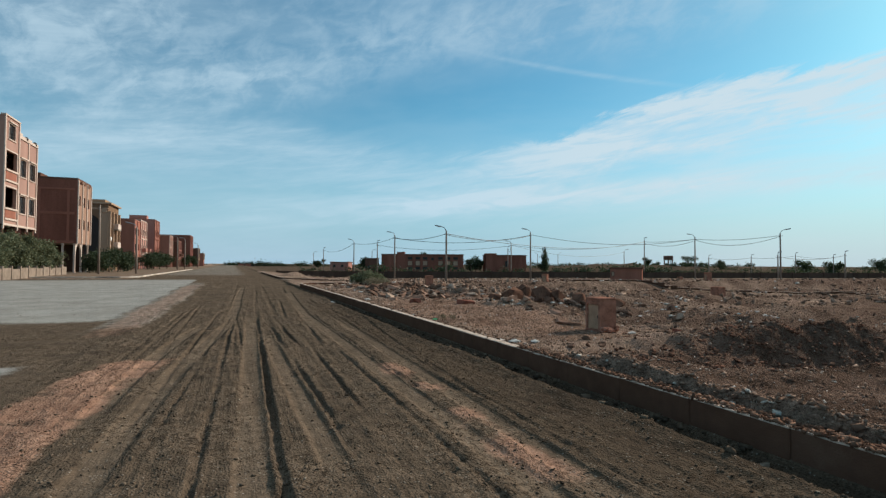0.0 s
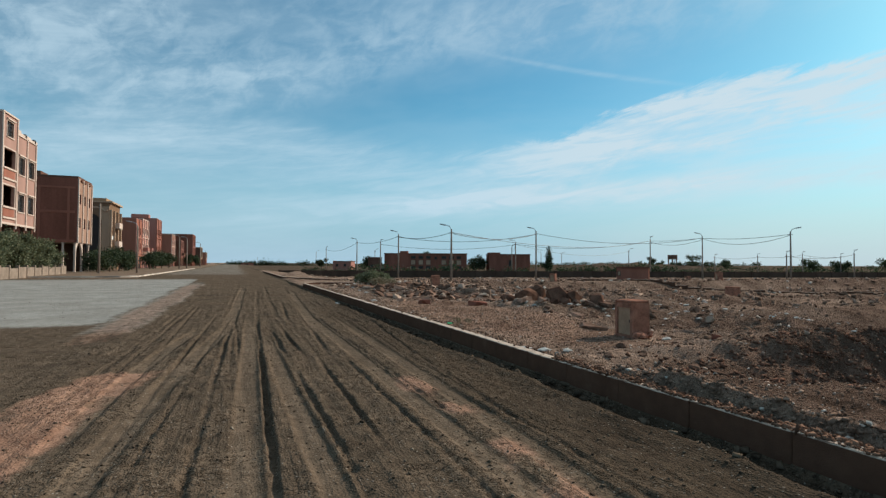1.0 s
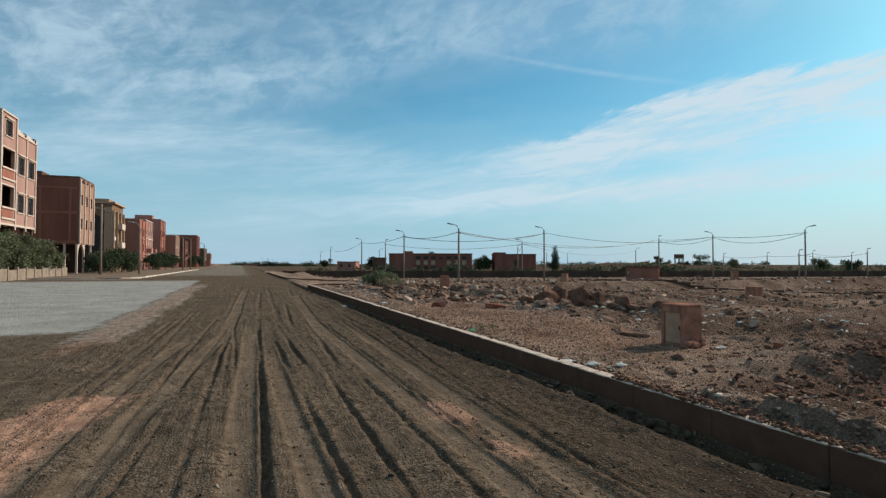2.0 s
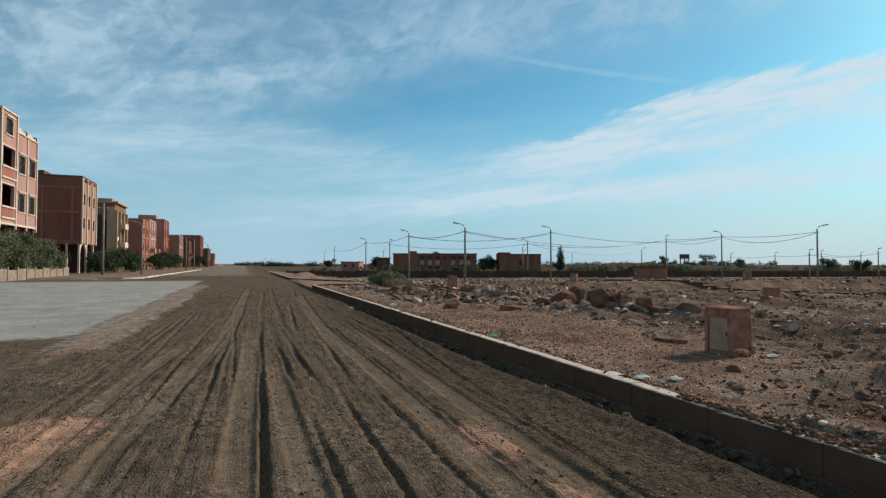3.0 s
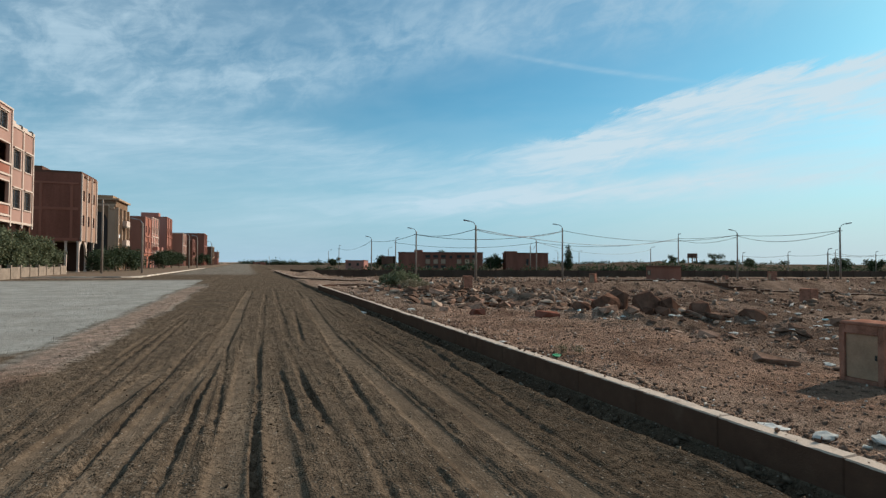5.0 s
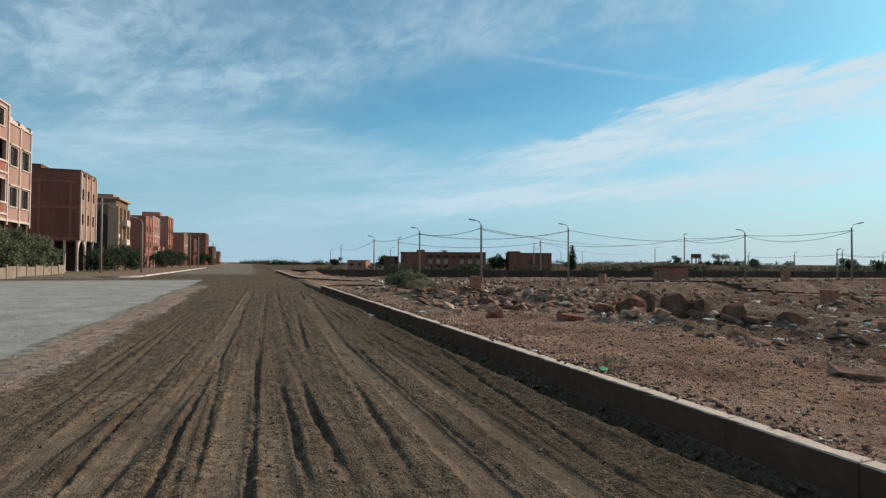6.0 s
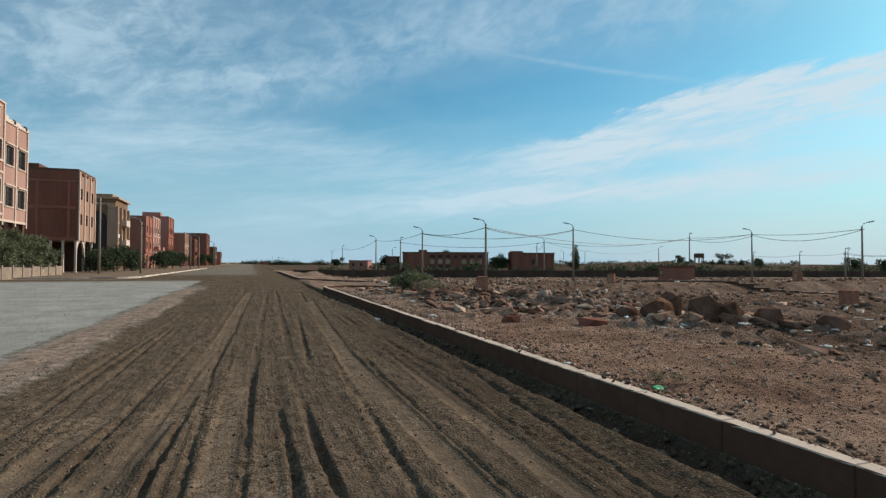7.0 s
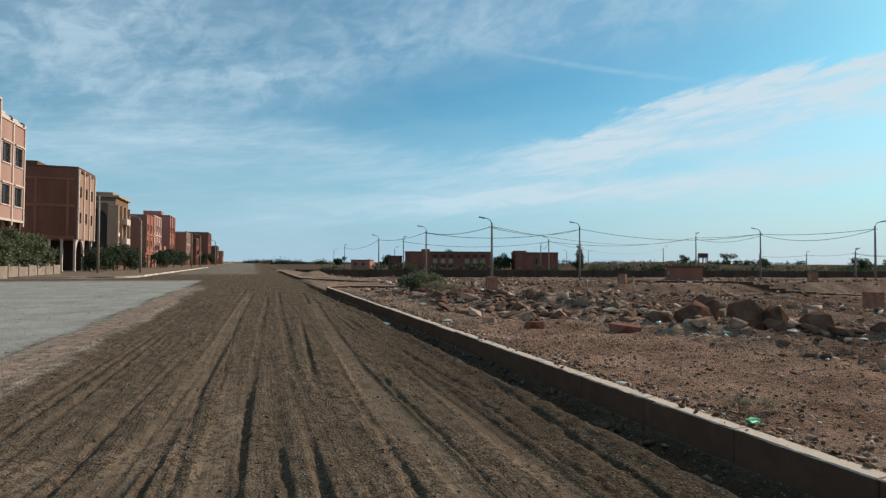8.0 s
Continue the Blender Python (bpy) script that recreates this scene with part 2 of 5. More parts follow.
BARK = plain("bark", (0.16, 0.115, 0.08), 0.3, 5, 0.95)
PLASTIC = plain("white_plastic_litter", (0.56, 0.52, 0.46), 0.25, 6, 0.92, per_object=0.15)
GREEN_PLASTIC = plain("green_plastic", (0.05, 0.36, 0.14), 0.2, 8, 0.5)
BLUE_PLASTIC = plain("pale_blue_plastic", (0.30, 0.58, 0.62), 0.2, 8, 0.4)
FARWALL = plain("dark_perimeter_wall", (0.085, 0.058, 0.044), 0.3, 0.4, 0.95, streak=True)
SIGNWHITE = plain("white_paint", (0.74, 0.72, 0.68), 0.1, 2, 0.7)


def leaf_material(name, dark, light):
    m, n, shader = material(name, 0.7)
    rnd = n.add("NewGeometry").outputs["Random Per Island"]
    col = n.mix(rnd, dark, light)
    n.link(col, shader.inputs["Base Color"])
    through_leaf = n.add("BsdfTranslucent")
    n.link(col, through_leaf.inputs["Color"])
    both = n.add("MixShader")
    both.inputs[0].default_value = 0.35
    n.link(shader.outputs[0], both.inputs[1])
    n.link(through_leaf.outputs[0], both.inputs[2])
    n.link(both.outputs[0], n.tree.nodes["Material Output"].inputs["Surface"])
    return m


LEAF = leaf_material("olive_leaf", (0.080, 0.092, 0.044), (0.195, 0.200, 0.112))
LEAF_DARK = leaf_material("dark_leaf", (0.024, 0.036, 0.018), (0.072, 0.092, 0.042))
SCRUB = leaf_material("dry_scrub", (0.13, 0.105, 0.065), (0.30, 0.25, 0.16))


def glass_material():
    m, n, shader = material("window_glass", 0.12)
    shader.inputs["Base Color"].default_value = (0.03, 0.032, 0.035, 1)
    shader.inputs["Specular IOR Level"].default_value = 0.5
    return m


GLASS = glass_material()


# ---------------------------------------------------------------- mesh helpers
def link_mesh(name, bm, mat, parent=None, label="", smooth=False):
    me = bpy.data.meshes.new(name)
    bm.to_mesh(me)
    bm.free()
    me.materials.append(mat)
    if smooth:
        me.polygons.foreach_set("use_smooth", [True] * len(me.polygons))
    ob = new(name, me)
    if parent is not None:
        ob.parent = parent
    if label:
        ob["label"] = label
    return ob


def part(name, bm, mat, parent, label="", smooth=False):
    return link_mesh(name, bm, mat, parent, label, smooth)


def thing(name, label, category, at=(0, 0, 0), group="", kind="", turn=0.0):
    ob = new(name)
    ob.matrix_basis = pose(*at, 0, 0, turn)
    return tagged(ob, label, category, group, kind)


def box(bm, x0, y0, z0, x1, y1, z1, bevel=0.0):
    vs = bmesh.ops.create_cube(bm, size=1.0)["verts"]
    for v in vs:
        v.co = Vector(((x0 + x1) / 2 + v.co.x * (x1 - x0), (y0 + y1) / 2 + v.co.y * (y1 - y0), (z0 + z1) / 2 + v.co.z * (z1 - z0)))
    if bevel:
        es = list({e for v in vs for e in v.link_edges})
        bmesh.ops.bevel(bm, geom=es, offset=bevel, segments=1, affect="EDGES")
    return bm


def boxes(*items, bevel=0.0):
    bm = bmesh.new()
    for it in items:
        box(bm, *it, bevel=bevel)
    return bm


def tube(bm, pts, radii, sides=8, cap=True):
    """A tapered tube along points."""
    rings = []
    for i, p in enumerate(pts):
        p = Vector(p)
        a, b = Vector(pts[max(i - 1, 0)]), Vector(pts[min(i + 1, len(pts) - 1)])
        d = (b - a).normalized()
        side = d.cross(Vector((0, 0, 1)) if abs(d.z) < 0.9 else Vector((1, 0, 0))).normalized()
        up = side.cross(d)
        r = radii[i] if hasattr(radii, "__len__") else radii
        rings.append([bm.verts.new(p + (side * math.cos(k * math.tau / sides) + up * math.sin(k * math.tau / sides)) * r) for k in range(sides)])
    for a, b in zip(rings, rings[1:]):
        for k in range(sides):
            bm.faces.new((a[k], a[(k + 1) % sides], b[(k + 1) % sides], b[k]))
    if cap:
        bm.faces.new(rings[0][::-1])
        bm.faces.new(rings[-1])
    return bm


def pydata(name, verts, faces, mat, parent=None, smooth=False):
    me = bpy.data.meshes.new(name)
    me.from_pydata(verts, [], faces)
    me.materials.append(mat)
    if smooth:
        me.polygons.foreach_set("use_smooth", [True] * len(me.polygons))
    ob = new(name, me)
    if parent is not None:
        ob.parent = parent
    return ob


# ---------------------------------------------------------------- shape of the ground
def lattice(ix, iy, seed):
    h = np.sin(ix * 127.1 + iy * 311.7 + seed * 74.7) * 43758.5453
    return h - np.floor(h)


def vnoise(x, y, scale, seed=0):
    x, y = np.asarray(x, float) * scale, np.asarray(y, float) * scale
    ix, iy = np.floor(x), np.floor(y)
    fx, fy = x - ix, y - iy
    fx, fy = fx * fx * (3 - 2 * fx), fy * fy * (3 - 2 * fy)
    a, b = lattice(ix, iy, seed), lattice(ix + 1, iy, seed)
    c, d = lattice(ix, iy + 1, seed), lattice(ix + 1, iy + 1, seed)
    return (a + (b - a) * fx) * (1 - fy) + (c + (d - c) * fx) * fy - 0.5


def fbm(x, y, scale, octaves=4, seed=0):
    total, amp = 0.0, 1.0
    for k in range(octaves):
        total = total + amp * vnoise(x + 17.3 * k, y - 9.1 * k, scale * 2.03 ** k, seed + k)
        amp *= 0.5
    return total


def step(v, lo, hi):
    t = np.clip((v - lo) / (hi - lo), 0, 1)
    return t * t * (3 - 2 * t)


KERB_X, KERB_TOP, KERB_END = 4.10, 0.22, 37.5
# wheel ruts: where they cross y = 9, sideways drift per metre, from, to, depth, half width
RUTS = (
    (0.48, 0.022, 0, 15.5, 0.150, 0.033), (-0.11, 0.028, 1, 15.5, 0.100, 0.033), (0.90, -0.010, 5, 15.5, 0.085, 0.031), (1.32, 0.020, 5, 10.3, 0.105, 0.035), (1.14, -0.010, 10.6, 15, 0.150, 0.039),
    (1.02, 0.055, 15.5, 22, 0.080, 0.043), (1.52, 0.040, 10.6, 18, 0.140, 0.039), (1.72, 0.015, 0, 10, 0.060, 0.031), (2.14, 0.012, 6, 18, 0.045, 0.031), (2.58, 0.012, 9, 24, 0.050, 0.031),
    (2.90, 0.080, 6, 16, 0.045, 0.031), (-0.71, 0.040, 5, 17, 0.090, 0.035), (-0.45, 0.060, 9, 17, 0.075, 0.031), (0.20, -0.012, 1, 20, 0.055, 0.031), (-1.06, 0.002, 9, 22, 0.060, 0.039),
    (-1.38, 0.020, 9, 24, 0.050, 0.039), (0.40, 0.035, 14, 36, 0.055, 0.060), (0.95, 0.030, 16, 38, 0.055, 0.070), (1.55, 0.050, 16, 36, 0.060, 0.060), (2.30, 0.010, 17, 34, 0.055, 0.060),
    (-0.30, 0.020, 17, 40, 0.050, 0.070), (3.05, -0.010, 14, 34, 0.050, 0.060), (2.45, -0.020, 2, 9, 0.050, 0.039), 
    (0.04, 0.015, 8, 30, 0.034, 0.026), 
    (0.30, 0.0, 12, 30, 0.030, 0.024), (2.75, 0.030, 1, 30, 0.032, 0.028), (-1.60, 0.030, 8, 26, 0.032, 0.034), (-0.40, 0.055, 0, 9, 0.060, 0.027), (-0.55, 0.090, 0, 9, 0.050, 0.027),
)
# flat pressed tyre tracks: middle at y = 9, drift, bend, from, to, half width
TRACKS = ((0.29, 0.030, 0.0, 0, 17, 0.13), (-0.62, 0.085, 0.004, 3, 16, 0.14), (-1.15, 0.060, 0.010, 6, 15, 0.12), (1.98, 0.004, 0.0, 2, 19, 0.12), (0.70, -0.006, 0.0, 4, 12, 0.11), (2.52, 0.030, 0.0, 3, 16, 0.12), (1.55, 0.06, 0.0, 13, 30, 0.14), (-0.2, 0.03, 0.0, 15, 36, 0.15))
# soft heaps of spoil: x, y, reach x, reach y, height, turn
HEAPS = (
    (7.3, 8.1, 0.9, 0.4, 0.16, 10), (9.2, 7.4, 1.6, 0.50, 0.30, -15), (11.8, 6.8, 2.0, 0.55, 0.38, -15), (9.4, 5.9, 2.4, 0.75, -0.60, -17),
    (7.4, 26.0, 2.2, 3.0, 0.28, 30), (9.6, 22.6, 1.5, 1.8, 0.30, 20), (6.6, 31.0, 1.8, 2.5, 0.25, 0), (11.3, 18.2, 1.6, 1.0, 0.22, -20),
    (13.6, 16.2, 1.4, 0.8, 0.20, -10), (24.6, 22.6, 1.8, 1.2, 0.35, 10), (17.0, 20.5, 2.6, 1.0, 0.28, -25), (14.6, 11.5, 2.2, 1.2, 0.22, -30),
    (19.5, 14.0, 2.6, 1.2, 0.35, -20), (20.5, 28.5, 3.0, 1.5, 0.30, -35), (28.0, 24.0, 3.5, 1.4, 0.30, -35), (13.0, 30.0, 2.5, 2.0, 0.25, 10),
    (34.0, 38.0, 4.0, 1.4, 0.20, -30), (44.0, 50.0, 5.0, 1.8, 0.25, -20), (50.0, 34.0, 5.0, 1.6, 0.25, -25), (22.0, 57.0, 5.0, 1.6, 0.25, -10),
    (12.0, 52.0, 3.0, 2.0, 0.35, 0), (116.0, 140.0, 34.0, 9.0, 3.3, -33), (60.0, 50.0, 6.0, 1.6, 0.25, -20), (6.6, 64.0, 1.2, 3.5, 0.55, 0), (31.0, 27.0, 4.5, 3.0, -0.42, 20),
)


def pressed_at(x, y):
    """Share of smooth soil pressed flat by tyres."""
    pressed = np.zeros_like(x * y)
    for u0, drift, bend, ya, yb, half in TRACKS:
        u = x - u0 - drift * (y - 9) - bend * (y - 9) ** 2 - 0.04 * vnoise(y, y * 0 + u0 * 7, 0.25, 15)
        pressed = np.maximum(pressed, np.exp(-(u / half) ** 8) * step(y, ya - 1, ya + 1) * (1 - step(y, yb - 3, yb + 1)))
    return pressed


def height_at(x, y):
    x, y = np.asarray(x, float), np.asarray(y, float)
    road = step(x, -2.4, -1.7) * (1 - step(x, 3.95, 4.15)) * (1 - step(y, 38, 52))
    waste = step(x, 4.15, 4.5) * (1 - step(y, 300, 600)) * step(y, -300, -60)
    opening = step(y, 37.5, 40) * (1 - step(y, 44, 46)) * step(x, 4, 4.6)     # mouth of the side street
    z = np.zeros_like(x * y)
    # the worked road bed
    z = z + road * (0.020 * fbm(x, y * 0.35, 1.6, 4, 3) + 0.016 * fbm(x, y * 0.5, 5.0, 3, 5) + 0.020 * fbm(x, y * 0.8, 10.0, 2, 6) + 0.012 * fbm(x - 0.02 * y, y * 0.07, 5.5, 3, 8) + 0.020 * np.maximum(fbm(x, y, 7.0, 3, 9) - 0.10, 0))
    for u0, drift, ya, yb, depth, half in RUTS:
        u = x - u0 - drift * (y - 9) - 0.05 * vnoise(y, y * 0 + u0 * 7, 0.20, 11) - 0.025 * vnoise(y, y * 0 + u0 * 3, 1.1, 13) - 0.012 * vnoise(x * 0 + u0, y, 4.0, 14)
        live = step(y, ya - 1.5, ya + 1.5) * (1 - step(y, yb - 5, yb + 3)) * np.clip(0.72 + 1.4 * vnoise(y, y * 0 + u0 * 5, 0.42, 17), 0.15, 1.0)
        z = z + road * live * 0.40 * depth * (-np.exp(-(u / half) ** 6) + 0.16 * np.exp(-((u - 2.1 * half) / half) ** 2) + 0.26 * np.exp(-((u + 2.2 * half) / (1.2 * half)) ** 2))
    pressed = pressed_at(x, y)
    z = z * (1 - 0.65 * pressed) - 0.016 * road * pressed
    # loose windrow that the grader left beside the kerb trench
    edge = 3.52 + 0.18 * vnoise(y, y * 0, 0.5, 21) + 0.09 * vnoise(y, y * 0, 1.9, 22)
    z = z + road * (0.045 * np.exp(-((x - edge) / 0.16) ** 2) - 0.17 * step(x, edge + 0.02, edge + 0.17))
    # tracks crossing the road at the mouth of the gravel street
    z = z + 0.05 * fbm(x * 0.22, y + 0.15 * x, 2.6, 3, 27) * (1 - step(x, -1.9, -0.9)) * step(x, -9, -6) * step(y, 9, 10.5) * (1 - step(y, 14, 16))
    z = z + 0.030 * fbm(x * 0.18, y + 0.10 * x + 0.2 * vnoise(x, y, 0.8, 28), 7.0, 2, 29) * (1 - step(x + 0.25 * vnoise(y, y * 0, 0.7, 26), -1.5, -0.9)) * step(x, -9, -6) * step(y, 9.3, 10.0) * (1 - step(y, 13, 15))
    # grey gravel: almost flat, slightly proud of the road bed
    grey = (1 - step(x, -2.5, -2.0)) * step(y, 14, 17)
    z = z + 0.025 * grey + 0.012 * (1 - road) * fbm(x, y, 1.2, 3, 31)
    z = z + 0.035 * np.exp(-((x + 2.0 + 0.2 * vnoise(y, y * 0, 0.6, 41)) / 0.25) ** 2) * step(y, 5, 12) * (1 - step(y, 40, 50))
    # waste land
    fall = np.interp(x, [4.2, 6, 9, 15, 25, 45, 90, 400], [0.12, 0.06, 0.02, -0.20, -0.55, -0.85, -1.10, -1.10])
    fall = fall + (-1.10 - fall) * step(y, 45, 100) * step(x, 5, 16)
    z = z + waste * (1 - opening) * fall
    fall = fall - 0.25 * step(y, 28, 45) * step(x, 6, 14) * (1 - step(y + 0.18 * x, 120, 140))
    z = z + waste * 0.20 * np.exp(-((x - 4.50) / 0.28) ** 2) * (1 - step(y + 0.8 * vnoise(y, y * 0, 1.1, 44), 5.2, 7.0)) * (1 + fbm(x, y, 2.5, 3, 45))
    rough = step(x, 5.6, 9) * (1 - step(x, 90, 200)) * (1 - 0.65 * step(y, 30, 42))
    z = z + waste * (1 - opening) * (0.05 * fbm(x, y, 2.2, 4, 51) + 0.060 * fbm(x, y, 3.6, 3, 55) * step(x, 4.4, 5.2) + rough * (0.24 * fbm(x, y, 0.5, 4, 61) + 0.24 * np.maximum(fbm(x, y, 1.4, 4, 71), 0)))
    calm = np.exp(-((x - 6.9) / 1.5) ** 2 - ((y - 9.9) / 1.3) ** 2)       # trodden earth round the first meter box
    z = z * (1 - 0.85 * calm) + 0.02 * calm * waste
    for cx, cy, rx, ry, tall, turn in HEAPS:
        c, s = math.cos(radians(turn)), math.sin(radians(turn))
        u, v = ((x - cx) * c + (y - cy) * s) / rx, (-(x - cx) * s + (y - cy) * c) / ry
        g = np.exp(-(u * u + v * v))
        z = z + waste * g * (tall + 0.35 * tall * fbm(x, y, 2.6, 3, 81))
    # the far country rises a little towards the skyline
    far = np.hypot(x, y)
    z = z + 0.5 * step(far, 150, 900)
    return z


def soils_at(x, y):
    """Shares of grey gravel, red soil, waste-land soil, dark soil with painted shade, and pressed tracks."""
    wob = 0.5 * fbm(x, y, 0.5, 4, 91)
    grey = (1 - step(x + 0.9 * wob, -3.1, -2.6)) * np.maximum(step(y + 1.2 * wob, 15.2, 16.6), (1 - step(y + wob, 8.9, 9.6)) * step(y + wob, 7.6, 8.4)) * (1 - step(y, 48, 58))
    grey = np.maximum(grey, 0.42 * step(y, 62, 80) * (1 - step(np.abs(x + 3.5), 4.0, 6.5)))
    fringe = (1 - step(np.abs(x + 2.35 + 0.6 * wob), 0.35, 0.75)) * step(y + 1.5 * wob, 12.5, 15) * (1 - step(y, 40, 50))
    grey = np.maximum(grey, 0.50 * fringe)
    run = y - 5.0
    strip = (1 - step(np.abs(x - (-1.85 + 0.05 * run + 0.024 * run * run) + 0.35 * wob), 0.34, 0.60)) * step(y, 3.0, 4.0) * (1 - step(y + wob, 9.3, 9.8))
    strip = strip * np.clip(0.98 + 0.9 * fbm(x, y, 2.5, 3, 92), 0.4, 1.0)
    patch = (1 - step(np.abs(x - 2.22 + 0.16 * (y - 7.2) * (y > 5.6) + 0.3 * wob), 0.10, 0.34)) * step(y, 2.8, 3.6) * (1 - step(y + wob, 7.8, 8.2))
    patch = patch * np.clip(0.50 + 1.7 * fbm(x, y * 0.6, 2.2, 3, 93), 0.0, 0.85) * (1 - 0.8 * (1 - step(np.abs(y - 5.6), 0.2, 0.6)))
    lip = 0.56 * (1 - step(np.abs(x + 2.30 + 0.5 * wob), 0.25, 0.70)) * step(y + 1.5 * wob, 11.5, 14) * (1 - step(y, 38, 48))
    waste = step(x, 4.1, 4.3)
    bare = 0.60 * waste * (1 - step(np.hypot((x - 6.6) / 2.8, (y - 15) / 8), 0.6, 1.1))
    red = np.maximum(np.maximum(strip, patch), np.maximum(lip, bare))
    waste = waste * (1 - 0.8 * step(y + 0.18 * x, 104, 110))
    waste = np.maximum(waste, 0.75 * (1 - step(x, -9.5, -8.5)) * step(y, 56, 60))
    dark_soil_and_shade = 0.62 * step(x + 0.6 * wob, 2.2, 2.9) * (1 - step(x, 4.0, 4.2)) * (1 - step(y, 16, 30))
    dark_soil_and_shade = np.maximum(dark_soil_and_shade, 0.66 * step(x + 2.5 * wob, 8.0, 11.5) * (1 - step(y + 0.18 * x, 100, 108)) * np.clip(0.8 + 1.2 * fbm(x, y, 0.12, 3, 95), 0, 1))
    dark_soil_and_shade = np.maximum(dark_soil_and_shade, 0.8 * step(x + wob, 4.9, 5.6) * (1 - step(y + 1.5 * wob + 0.12 * x, 7.2, 9.5)))
    dark_soil_and_shade = np.maximum(dark_soil_and_shade, 1.4 * step(y + 0.18 * x, 106, 112) * step(x, 6, 12))
    # shade on the hollow beside the spoil heap, put into the soil colour
    pit = np.exp(-(((x - 9.2) / 2.6) ** 2 + ((y - 6.5 + 0.3 * (x - 9.2)) / 1.1) ** 2))
    dark_soil_and_shade = np.maximum(dark_soil_and_shade, 1.1 * pit)
    return grey, red, waste, dark_soil_and_shade, pressed_at(x, y)


def sheet(name, xs, ys, sink=None):
    xx, yy = np.meshgrid(xs, ys)
    zz = height_at(xx, yy)
    if sink is not None:
        zz = zz - sink(xx, yy)
    nx, ny = len(xs), len(ys)
    i = np.arange(nx * ny).reshape(ny, nx)
    quads = np.stack([i[:-1, :-1], i[:-1, 1:], i[1:, 1:], i[1:, :-1]], -1).reshape(-1, 4)
    me = bpy.data.meshes.new(name)
    me.vertices.add(nx * ny)
    me.vertices.foreach_set("co", np.stack([xx, yy, zz], -1).ravel())
    me.loops.add(quads.size)
    me.loops.foreach_set("vertex_index", quads.ravel())
    me.polygons.add(len(quads))
    me.polygons.foreach_set("loop_start", np.arange(len(quads)) * 4)
    me.polygons.foreach_set("use_smooth", np.ones(len(quads), bool))
    for key, values in zip(("gravel", "redsoil", "waste", "dark_soil_and_shade", "pressed"), soils_at(xx, yy)):
        me.attributes.new(key, "FLOAT", "POINT").data.foreach_set("value", (values + np.zeros_like(xx)).ravel())
    me.update(calc_edges=True)
    me.materials.append(EARTH)
    return new(name, me)


def growing(start, first, rate, end):
    out, s = [start], first
    while out[-1] < end:
        out.append(out[-1] + s)
        s *= rate
    return out


ROAD_X0, ROAD_X1, ROAD_Y0, ROAD_Y1 = -2.7, 4.06, -6.0, 60.0
far_x = [-v for v in growing(2.7, 0.12, 1.06, 3000)][::-1]
near_x = list(np.arange(-2.6, 4.0, 0.4)) + [4.0]
right_x = list(np.arange(4.06, 13, 0.075)) + growing(13, 0.08, 1.035, 3000)
back_y = [-v for v in growing(6.0, 0.5, 1.3, 3000)][::-1]
front_y = list(np.arange(-5.5, 1.5, 0.5)) + list(np.arange(1.5, 22, 0.075)) + growing(22, 0.08, 1.02, 59.8)[:-1] + growing(60.0, 0.8, 1.06, 3200)
inside = lambda x, y: (0.008 + 0.242 * (x > -2.45)) * (x > ROAD_X0 + 0.01) * (x < ROAD_X1 - 0.01) * (y > ROAD_Y0 + 0.01) * (y < ROAD_Y1 - 0.01)
ground = tagged(sheet("ground", np.array(far_x + near_x + right_x), np.array(back_y + front_y), inside),
                "rough reddish waste ground and grey gravel reaching the horizon", "ground", kind="structure")
road = tagged(sheet("road", np.array(list(np.arange(ROAD_X0, ROAD_X1 - 0.012, 0.0175)) + [ROAD_X1]),
                    np.array(list(np.arange(ROAD_Y0, 1.5, 0.25)) + list(np.arange(1.5, 16, 0.04)) + growing(16, 0.042, 1.008, ROAD_Y1 - 0.2) [:-1]+ [ROAD_Y1])),
              "graded brown dirt road bed with deep wheel ruts", "road", kind="structure")


def ground_z(x, y):
    return float(height_at(np.array([x]), np.array([y]))[0])


# ---------------------------------------------------------------- kerbs
KERB_PALE = plain("pale_kerb", (0.56, 0.46, 0.37), 0.3, 0.6, 0.92, per_object=0.3)


